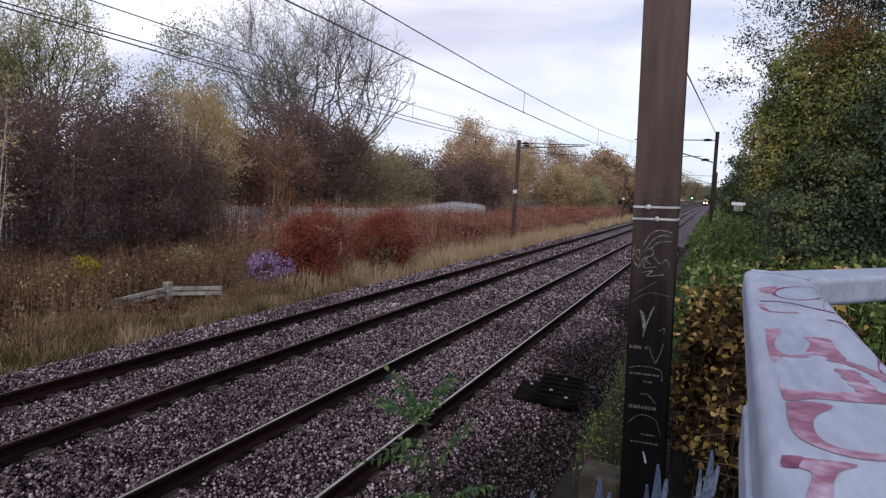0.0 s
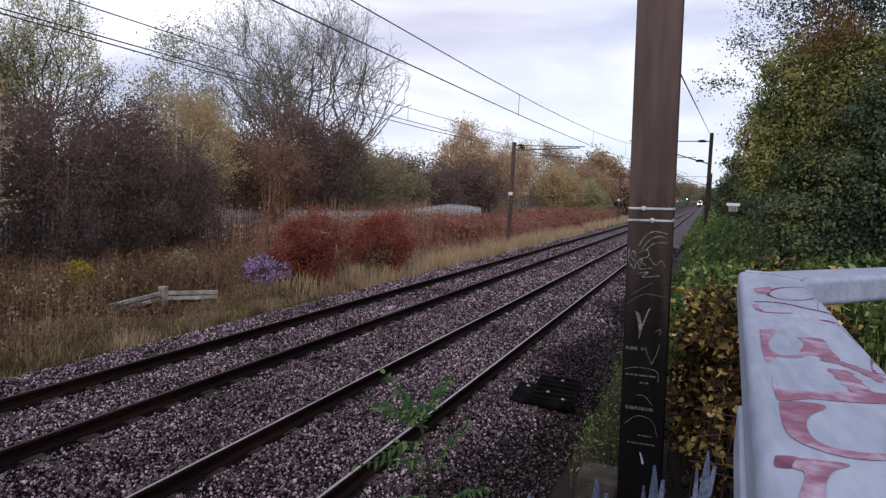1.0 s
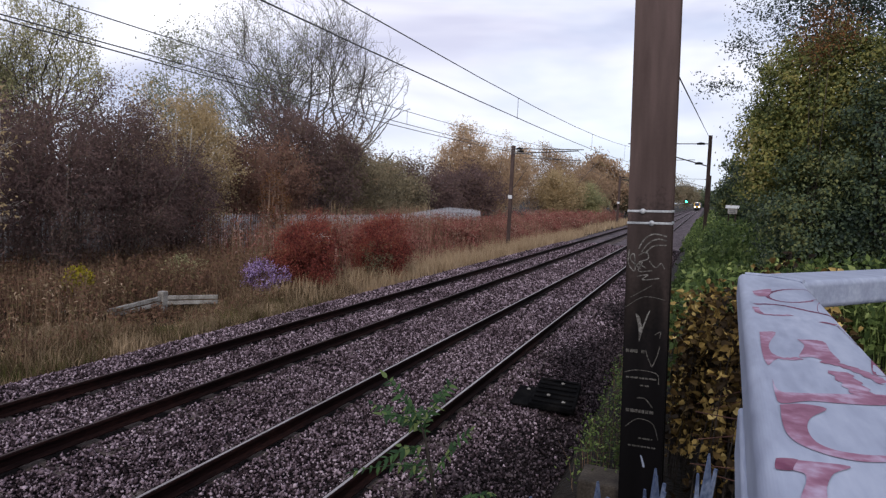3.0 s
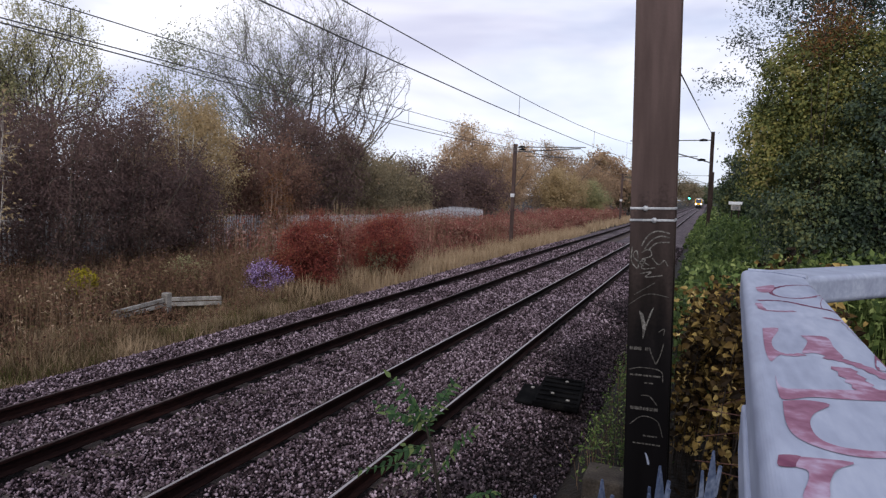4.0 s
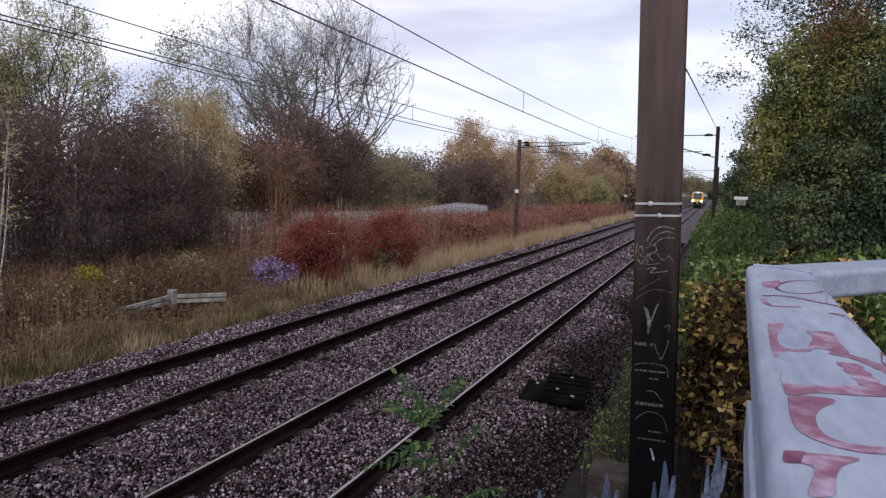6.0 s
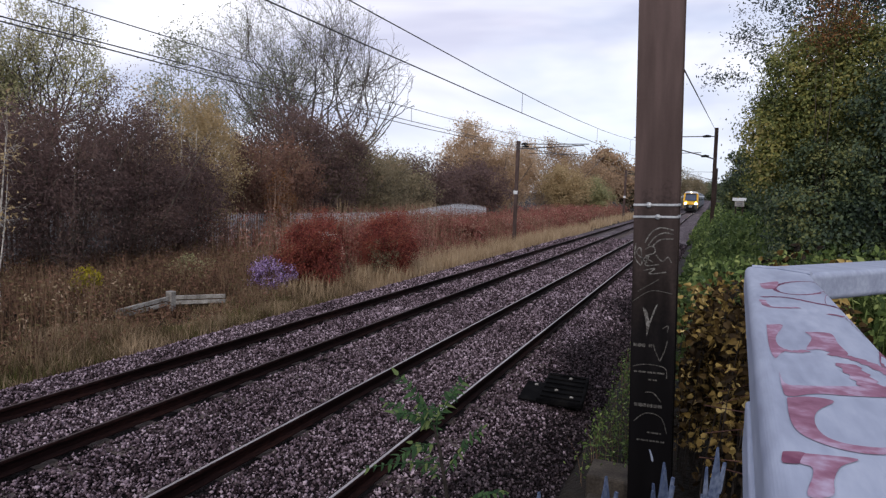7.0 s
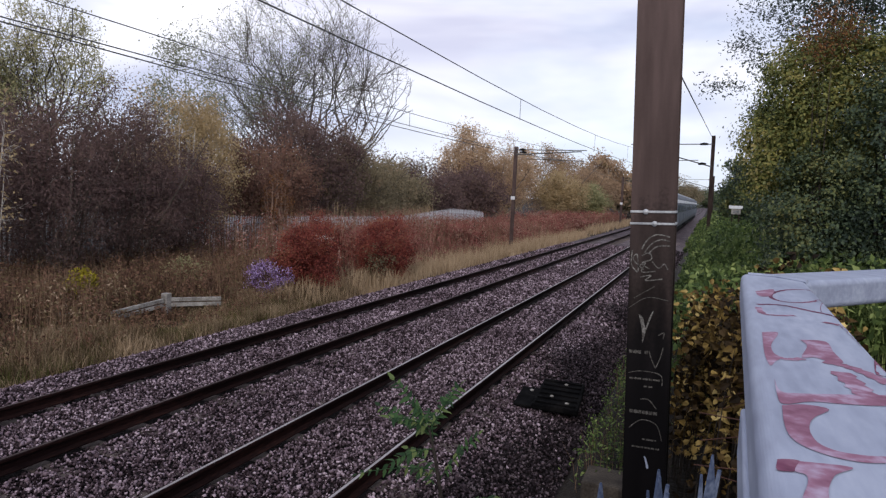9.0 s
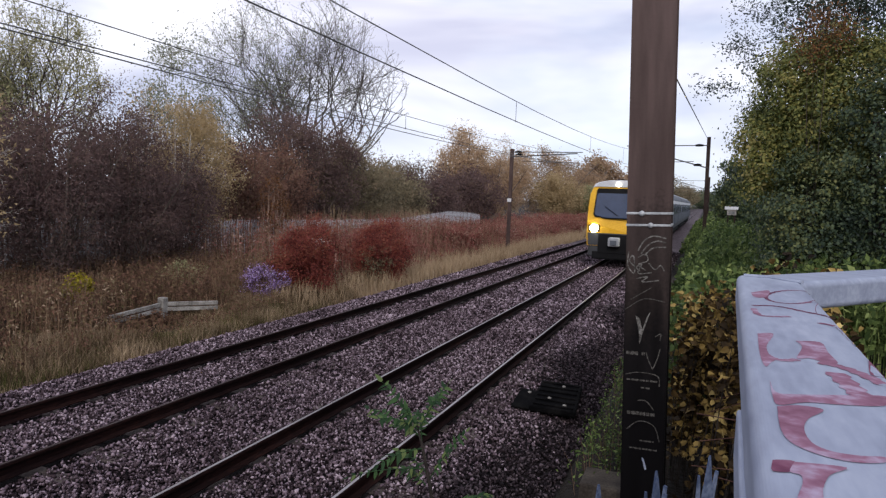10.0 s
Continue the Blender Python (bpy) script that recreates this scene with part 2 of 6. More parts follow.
TWIG_RED = surface("twig_red_brown", [(0.05, 0.025, 0.022), (0.09, 0.045, 0.036), (0.14, 0.07, 0.05)], 4.0, 30.0, bump=0.3)
GLASS_DARK = plain("train_glass", (0.02, 0.035, 0.075), 0.1, 0.0, 0.9)
YELLOW = surface("train_yellow", [(0.62, 0.33, 0.02), (0.74, 0.41, 0.03), (0.8, 0.46, 0.05)], 1.0, 20.0, (0.3, 0.45), bump=0.02)
TRAIN_WHITE = plain("train_white", (0.62, 0.63, 0.66), 0.4)
TRAIN_GREY = plain("train_grey", (0.095, 0.106, 0.128), 0.65, 0.0, 0.25)
TRAIN_DARK = plain("train_dark_grey", (0.033, 0.035, 0.04), 0.6)
TRAIN_NAVY = plain("train_navy", (0.02, 0.028, 0.05), 0.5, 0.0, 0.25)
TRAIN_BLACK = plain("train_underframe", (0.01, 0.01, 0.011), 0.8, 0.0, 0.1)
HEADLIGHT = glow("headlight", (1.0, 0.95, 0.8), 80.0)
ROOF_LAMP = glow("roof_lamp", (1.0, 0.9, 0.7), 6.0)
GREEN_LIGHT = glow("green_aspect", (0.05, 1.0, 0.5), 25.0)
TRAIN_ROOF = plain("train_roof", (0.3, 0.31, 0.33), 0.6)


# ---- mesh helpers ----
def part(name, bm, material, parent=None, label=""):
    me = bpy.data.meshes.new(name)
    bm.to_mesh(me)
    bm.free()
    me.materials.append(material)
    ob = new(name, me)
    ob.parent = parent
    return tagged(ob, label)


def empty(name, m=None, **tags):
    ob = new(name)
    ob.empty_display_size = 0.2
    if m:
        ob.matrix_world = m
    return tagged(ob, **tags)


def sheet(name, verts, faces, material, parent=None, smooth=False):
    """A mesh object from arrays: verts (n, 3), faces (m, k) with k corners each."""
    verts, faces = np.asarray(verts, dtype=np.float32), np.asarray(faces, dtype=np.int32)
    me = bpy.data.meshes.new(name)
    m, k = faces.shape
    me.vertices.add(len(verts))
    me.vertices.foreach_set("co", verts.ravel())
    me.loops.add(m * k)
    me.loops.foreach_set("vertex_index", faces.ravel())
    me.polygons.add(m)
    me.polygons.foreach_set("loop_start", np.arange(0, m * k, k, dtype=np.int32))
    if smooth:
        me.polygons.foreach_set("use_smooth", np.ones(m, dtype=bool))
    me.update(calc_edges=True)
    me.materials.append(material)
    ob = new(name, me)
    ob.parent = parent
    return ob


def box(bm, x0, x1, y0, y1, z0, z1, bevel=0.0):
    r = bmesh.ops.create_cube(bm, size=1.0, matrix=Matrix.Translation(((x0 + x1) / 2, (y0 + y1) / 2, (z0 + z1) / 2)) @ Matrix.Diagonal((x1 - x0, y1 - y0, z1 - z0, 1)))
    if bevel:
        es = list({e for v in r["verts"] for e in v.link_edges})
        bmesh.ops.bevel(bm, geom=es, offset=bevel, segments=2, affect="EDGES", profile=0.5)
    return bm


def boxed(*args, **kw):
    return box(bmesh.new(), *args, **kw)


def tube(bm, points, radii, sides=8, cap=True):
    """A tube along points; radii is one number or one for each point."""
    pts = [Vector(p) for p in points]
    if not hasattr(radii, "__len__"):
        radii = [radii] * len(pts)
    rings = []
    for i, p in enumerate(pts):
        d = (pts[min(i + 1, len(pts) - 1)] - pts[max(i - 1, 0)]).normalized()
        a = d.orthogonal().normalized() if abs(d.z) > 0.9 else d.cross(Vector((0, 0, 1))).normalized()
        b = d.cross(a)
        rings.append([bm.verts.new(p + (a * math.cos(2 * math.pi * k / sides) + b * math.sin(2 * math.pi * k / sides)) * radii[i]) for k in range(sides)])
    for u, v in zip(rings, rings[1:]):
        for k in range(sides):
            bm.faces.new((u[k], u[(k + 1) % sides], v[(k + 1) % sides], v[k]))
    if cap:
        bm.faces.new(rings[0][::-1])
        bm.faces.new(rings[-1])
    return bm


def loft(bm, rings, closed=True, caps=True):
    vs = [[bm.verts.new(p) for p in r] for r in rings]
    n = len(vs[0])
    for u, v in zip(vs, vs[1:]):
        for k in range(n if closed else n - 1):
            bm.faces.new((u[k], u[(k + 1) % n], v[(k + 1) % n], v[k]))
    if caps:
        bm.faces.new(vs[0][::-1])
        bm.faces.new(vs[-1])
    bmesh.ops.recalc_face_normals(bm, faces=bm.faces)
    return bm


def fine_tubes(paths, sides=4):
    """Many tapered tubes at once, as arrays: paths is a list of (points (n, 3), radii (n,))."""
    V, F, base = [], [], 0
    ang = np.arange(sides) * 2 * np.pi / sides
    for pts, rad in paths:
        n = len(pts)
        d = np.gradient(pts, axis=0)
        d /= np.linalg.norm(d, axis=1, keepdims=True) + 1e-9
        ref = np.where(np.abs(d[:, 2:3]) > 0.9, np.array([[1.0, 0, 0]]), np.array([[0, 0, 1.0]]))
        a = np.cross(d, ref)
        a /= np.linalg.norm(a, axis=1, keepdims=True) + 1e-9
        b = np.cross(d, a)
        ring = pts[:, None] + (a[:, None] * np.cos(ang)[None, :, None] + b[:, None] * np.sin(ang)[None, :, None]) * rad[:, None, None]
        V.append(ring.reshape(-1, 3))
        i = np.arange(n - 1)[:, None] * sides + np.arange(sides)[None]
        j = np.arange(n - 1)[:, None] * sides + (np.arange(sides)[None] + 1) % sides
        F.append(np.stack([i, j, j + sides, i + sides], -1).reshape(-1, 4) + base)
        base += n * sides
    return np.concatenate(V), np.concatenate(F)


def leaf_quads(rng, centres, size, droop=0.0, width=0.5, far=False):
    """One pointed, slightly folded leaf at each centre, turned at random."""
    n = len(centres)
    u = rng.normal(size=(n, 3))
    u[:, 2] -= droop
    u /= np.linalg.norm(u, axis=1, keepdims=True)
    w = rng.normal(size=(n, 3))
    v = np.cross(u, w)
    v /= np.linalg.norm(v, axis=1, keepdims=True) + 1e-9
    s = (size * rng.uniform(0.6, 1.35, n))[:, None]
    if far:
        V = np.stack([centres - u * s * 0.45 + v * s * width * 0.45, centres + u * s * 0.5, centres - u * s * 0.35 - v * s * width * 0.5], 1).reshape(-1, 3)
        return V, np.arange(3 * n).reshape(-1, 3)
    V = np.stack([centres - u * s * 0.5, centres + v * s * width * 0.5, centres + u * s * 0.5, centres - v * s * width * 0.5], 1).reshape(-1, 3)
    return V, np.arange(4 * n).reshape(-1, 4)


# ---- ground ----
def step(a, b, v):
    t = np.clip((v - a) / (b - a), 0, 1)
    return t * t * (3 - 2 * t)


def ground_z(x, y):
    """The height of the ground: low under the track, the rough strip to one side, a bank up to the path on the other."""
    x, y = np.asarray(x, dtype=float), np.asarray(y, dtype=float)
    z = np.full(np.broadcast(x, y).shape, -0.55)
    z = z + 0.15 * step(-10.2, -13.0, x) + 0.25 * step(-14, -40, x)
    near = step(60, 25, y)
    z = z + 0.35 * step(-1.6, -1.0, x) + (0.25 + 0.95 * near) * step(0.0, 1.4, x)
    z = np.maximum(z, -0.55 + 1.8 * step(4.3, 2.6, y) * step(-1.0, -0.25, x))
    z = z + 0.05 * np.sin(x * 1.7 + 0.6 * np.sin(y * 0.9)) * step(-10.2, -12, x)
    return z


def build_ground():
    xs = np.unique(np.concatenate([[-2500, -600, -200, -100], np.arange(-60, -10, 1.0), np.arange(-10, 3, 0.25), np.arange(3, 30, 1.5), [60, 200, 600, 2500]]))
    ys = np.unique(np.concatenate([[-600, -100, -40], np.arange(-20, 70, 1.0), np.arange(70, 300, 15), [400, 600, 1000, 2000, 4000]]))
    X, Y = np.meshgrid(xs, ys)
    V = np.stack([X, Y, ground_z(X, Y)], -1).reshape(-1, 3)
    nx = len(xs)
    i = (np.arange(len(ys) - 1)[:, None] * nx + np.arange(nx - 1)[None]).ravel()
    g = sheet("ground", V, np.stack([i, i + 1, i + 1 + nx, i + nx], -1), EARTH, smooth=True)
    tagged(g, "dark bare earth under rough lineside vegetation", "ground", kind="structure")


def bed_z(x):
    """The ballast's cross section."""
    return -0.225 - 0.02 * np.cos((x + 5.57) * 2 * np.pi / 3.42) - 0.32 * step(-9.3, -10.2, x) - 0.16 * step(-2.1, -1.3, x)


def ballast_strip(name, xs, ys, material):
    X, Y = np.meshgrid(xs, ys)
    V = np.stack([X, Y, bed_z(X) - 0.02], -1).reshape(-1, 3)
    nx = len(xs)
    i = (np.arange(len(ys) - 1)[:, None] * nx + np.arange(nx - 1)[None]).ravel()
    b = sheet(name, V, np.stack([i, i + 1, i + 1 + nx, i + nx], -1), material, smooth=True)
    tagged(b, "grey-pink crushed stone bed under the two tracks", "ballast", kind="structure")


def build_ballast():
    xs = np.arange(-10.4, -1.1, 0.15)
    # only the densely stoned strip carries the gap shade in its colour
    ballast_strip("ballast_bed", xs, np.arange(3, 27, 1.0), BALLAST_GAP_SHADE)
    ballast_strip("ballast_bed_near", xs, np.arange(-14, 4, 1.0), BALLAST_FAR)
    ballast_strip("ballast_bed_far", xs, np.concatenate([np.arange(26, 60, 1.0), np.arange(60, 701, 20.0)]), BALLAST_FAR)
    rng = np.random.default_rng(5)
    P, S = [], []
    for y0, y1, density, size in ((-3.0, 3, 110, 0.05), (3.0, 9, 1250, 0.0265), (9, 16, 900, 0.031), (16, 28, 330, 0.046), (28, 46, 80, 0.058)):
        n = int((y1 - y0) * 9.0 * density)
        x, y = rng.uniform(-10.35, -1.35, n), rng.uniform(y0, y1, n)
        P.append(np.stack([x, y, bed_z(x) + rng.uniform(-0.016, 0.03, n)], -1))
        S.append(size * rng.lognormal(0, 0.24, n))
    P, S = np.concatenate(P), np.concatenate(S)
    # stones keep off the rails
    keep = np.ones(len(P), dtype=bool)
    for rx in RAILS:
        keep &= np.abs(P[:, 0] - rx) > 0.085
    P, S = P[keep], S[keep]
    n = len(P)
    c = np.array([(1, 0, 0), (0, 1, 0), (-1, 0, 0), (0, -1, 0), (0, 0, 1), (0, 0, -1)], dtype=float) * 0.66
    K = (c[None] * rng.uniform(0.7, 1.2, (n, 6, 1)) + rng.uniform(-0.22, 0.22, (n, 6, 3))) * S[:, None, None] * rng.uniform(0.75, 1.3, (n, 1, 3))
    a = rng.uniform(0, 2 * np.pi, (n, 2))
    ca, sa, cb, sb = np.cos(a[:, 0]), np.sin(a[:, 0]), np.cos(a[:, 1] * 0.2), np.sin(a[:, 1] * 0.2)
    x, y, z = K[..., 0], K[..., 1], K[..., 2]
    y, z = y * cb[:, None] - z * sb[:, None], y * sb[:, None] + z * cb[:, None]
    x, y = x * ca[:, None] - y * sa[:, None], x * sa[:, None] + y * ca[:, None]
    V = np.stack([x, y, z], -1) + P[:, None]
    f = np.array([(0, 1, 4), (1, 2, 4), (2, 3, 4), (3, 0, 4), (1, 0, 5), (2, 1, 5), (3, 2, 5), (0, 3, 5)])
    # the shoulder by the cess is black with oil and dirt
    oily = P[:, 0] > -2.35 + 0.35 * np.sin(P[:, 1] * 0.9) + rng.normal(size=n) * 0.25
    for name, m, material, label in (("ballast_stones", ~oily, STONE, "loose angular grey and pinkish ballast stones"), ("oily_ballast_stones", oily, STONE_OILY, "dark oily ballast stones on the track shoulder")):
        F = (f[None] + np.arange(int(m.sum()))[:, None, None] * 6).reshape(-1, 3)
        tagged(sheet(name, V[m].reshape(-1, 3), F, material), label, "ballast", kind="stuff")



RAILS = (-8.035, -6.53, -4.615, -3.11)
build_ground()
build_ballast()


# ---- track ----
def rail_profile():
    half = [(0.0, 0.0), (0.024, 0.0), (0.034, -0.006), (0.036, -0.03), (0.03, -0.042), (0.009, -0.055), (0.009, -0.125), (0.03, -0.138), (0.068, -0.148), (0.068, -0.158)]
    return half + [(-x, z) for x, z in half[::-1] if x > 0]


def build_rails():
    prof = rail_profile()
    for x in RAILS:
        e = empty("rail", pose(x, 0, 0), label="rusty brown steel running rail on concrete sleepers", category="rail", group="running rails")
        bm = loft(bmesh.new(), [[(px, y, pz) for px, pz in prof] for y in (-14, 0, 20, 60, 150, 400, 700)])
        part("rail_web", bm, RAIL_RUST, e)
        part("running_surface", boxed(-0.012, 0.02, -14, 700, -0.002, 0.003), RAIL_TOP if x > -6 else RAIL_DULL, e, "worn dull shining rail head")
    sleeper = None
    k = 0
    for cx in (-7.283, -3.863):
        for i in range(98):
            y = -5.4 + i * 0.66
            m = pose(cx, y, 0, 0, 0, (i * 37 % 7 - 3) * 0.15)
            if sleeper is None:
                sleeper = tagged(part("sleeper", box(bmesh.new(), -1.26, 1.26, -0.13, 0.13, -0.39, -0.23, 0.012), SLEEPER), "grey concrete sleeper sunk in ballast", "sleeper", "sleepers")
                sleeper.matrix_world = m
            else:
                copy_thing(sleeper, m)


build_rails()


# ---- trees ----
def bezier(a, b, c, n):
    t = np.linspace(0, 1, n)[:, None]
    return (1 - t) ** 2 * a + 2 * t * (1 - t) * b + t * t * c


def crown_points(rng, n, centre, half, shell=0.55, gaps=0.0, seed=0):
    """Points in a lumpy ellipsoid, more of them near its outside; gaps are holes cut by noise."""
    out = []
    while sum(len(o) for o in out) < n:
        d = rng.normal(size=(n * 2, 3))
        d /= np.linalg.norm(d, axis=1, keepdims=True)
        lump = 1 + 0.16 * np.sin(d[:, 0] * 4.1 + seed) * np.cos(d[:, 2] * 3.7 + seed * 1.7) + 0.13 * np.sin(d[:, 1] * 7.3 + seed * 2.1 + d[:, 2] * 5.0) + 0.07 * np.sin(d[:, 0] * 13 + d[:, 2] * 11 + seed)
        r = (shell + (1 - shell) * rng.uniform(0, 1, n * 2) ** 0.7) * lump
        p = d * r[:, None]
        if gaps:
            q = p * 3.2 + seed
            f = np.sin(q[:, 0] * 1.9 + 1.3 * np.sin(q[:, 1] * 1.7)) + np.sin(q[:, 1] * 2.3 + 1.1 * np.sin(q[:, 2] * 1.9)) + np.sin(q[:, 2] * 2.1 + 1.2 * np.sin(q[:, 0] * 2.2))
            p = p[f > gaps * 2.4 - 1.6 + rng.normal(size=len(f)) * 0.35]
        out.append(p)
    p = np.concatenate(out)[:n]
    return p * np.asarray(half)[None] + np.asarray(centre)[None]


def make_tree(name, x, y, height, half_w, leaves, leaf, bark, foliage, label, base=0.15, seed=1, limbs=9, shoots=70, twigs=260, gaps=0.5, trunk_r=None, stems=1, droop=0.0, half_y=None, group="", category="tree", shell=0.5, z0=None, stray=0.12, rise=0.5, bare=None, cling=0.055, inner=0, sprays=()):
    """A tree or bush: a tapered trunk or several stems, limbs, shoots and twigs, and leaves gathered about the twigs."""
    rng = np.random.default_rng(seed)
    z0 = float(ground_z(x, y)) - 0.05 if z0 is None else z0
    tr = trunk_r or height * 0.016
    low = height * base
    centre = np.array([0, 0, (low + height) / 2])
    half = np.array([half_w, half_y or half_w, (height - low) / 2])
    wood, wood2 = [], []
    axis = []
    for s in range(stems):
        foot = np.array([rng.normal() * 0.12 * (stems > 1) * half_w, rng.normal() * 0.12 * (stems > 1) * half_w, 0])
        top = np.array([rng.normal() * 0.25 * half_w * (1 + (stems > 1)), rng.normal() * 0.25 * half_w * (1 + (stems > 1)), height * rng.uniform(0.72, 0.9)])
        mid = (foot + top) / 2 + np.array([*rng.normal(size=2) * 0.12 * half_w, 0])
        p = bezier(foot, mid, top, 10)
        wood.append((p, np.linspace(tr, tr * 0.22, 10) / (stems ** 0.35)))
        axis.append(p)
    ends = crown_points(rng, limbs, centre, half * 0.72, 0.7, 0, seed)
    lines = []
    for e in ends:
        a = axis[rng.integers(len(axis))]
        u = np.clip((e[2] / height) * rng.uniform(0.35, 0.75), 0.08, 0.9)
        s = a[int(u * 9)]
        m = (s + e) / 2 + np.array([0, 0, -0.05 * height * rise]) + rng.normal(size=3) * 0.06 * half_w
        p = bezier(s, m, e, 8)
        wood.append((p, np.linspace(tr * 0.42, tr * 0.12, 8)))
        lines.append(p)
    lines += [a[4:] for a in axis]
    tips = []
    tg = crown_points(rng, shoots, centre, half * 0.93, 0.55, gaps * 0.6, seed)
    allp = np.concatenate(lines)
    for e in tg:
        d = np.linalg.norm(allp - e, axis=1) + np.where(allp[:, 2] > e[2], (allp[:, 2] - e[2]) * rise, 0) + rng.uniform(0, 0.25 * half_w, len(allp))
        s = allp[np.argmin(d)]
        m = (s + e) / 2 + rng.normal(size=3) * 0.05 * half_w + np.array([0, 0, 0.03 * height * rise])
        p = bezier(s, m, e, 6)
        wood2.append((p, np.linspace(tr * 0.13, tr * 0.035, 6)))
        tips.append(p)
    for a, b in sprays:
        a, b = np.array(a, dtype=float), np.array(b, dtype=float)
        p = bezier(a, (a + b) / 2 + np.array([0, 0, 0.12]), b, 12)
        wood2.append((p, np.linspace(tr * 0.1, tr * 0.03, 12)))
        tips += [p[6:]] * 3
    tp = np.concatenate([t[2:] for t in tips])
    fine = []
    outw = []
    for _ in range(twigs):
        s = tp[rng.integers(len(tp))]
        d = (s - centre) / half
        d = d / (np.linalg.norm(d) + 1e-6) + rng.normal(size=3) * 0.55 + np.array([0, 0, 0.35 * rise - droop])
        L = rng.uniform(0.08, 0.2) * max(half_w, height * 0.22)
        e = s + d / np.linalg.norm(d) * L
        p = np.stack([s, (s + e) / 2 + rng.normal(size=3) * 0.05 * L, e + np.array([0, 0, -droop * L * 0.4])])
        fine.append((p, np.minimum(np.array([tr * 0.04, tr * 0.03, tr * 0.016]), 0.006) + 0.002))
        outw.append(p[1:])
    t = empty(name, pose(x, y, z0, 0, 0, 0), label=label, category=category, group=group)
    V, F = fine_tubes(wood, 7)
    sheet("trunk", V, F, bark, t, True)
    V, F = fine_tubes(wood2, 3)
    tagged(sheet("branchwork", V, F, bark, t), kind="stuff")
    V, F = fine_tubes(fine, 3)
    tagged(sheet("twigwork", V, F, bark, t), kind="stuff")
    if leaves:
        src = np.concatenate(outw + [tp])
        k = int(leaves * (1 - stray))
        c = src[rng.integers(len(src), size=k)] + rng.normal(size=(k, 3)) * cling * (half_w + height * 0.3)
        if leaves - k > 0:
            c = np.concatenate([c, crown_points(rng, leaves - k, centre, half, 0.4, gaps, seed)])
        c = c[c[:, 2] > 0.1]
        if bare:
            c = c[rng.uniform(0, 1, len(c)) > 0.45 + 0.75 * (c[:, 0] * bare[0] + c[:, 1] * bare[1]) / half_w]
        far = math.hypot(x, y) > 16
        V, F = leaf_quads(rng, c, leaf * (1.2 if far else 1.0), droop, 0.6 if far else 0.5, far)
        if inner:
            c = crown_points(rng, inner, centre, half * 0.66, 0.1, 0, seed)
            V2, F2 = leaf_quads(rng, c[c[:, 2] > 0.15], leaf * 1.6, droop, 0.7, far)
            V, F = np.concatenate([V, V2]), np.concatenate([F, F2 + len(V)])
        tagged(sheet("crown", V, F, foliage, t), kind="stuff")
    return t


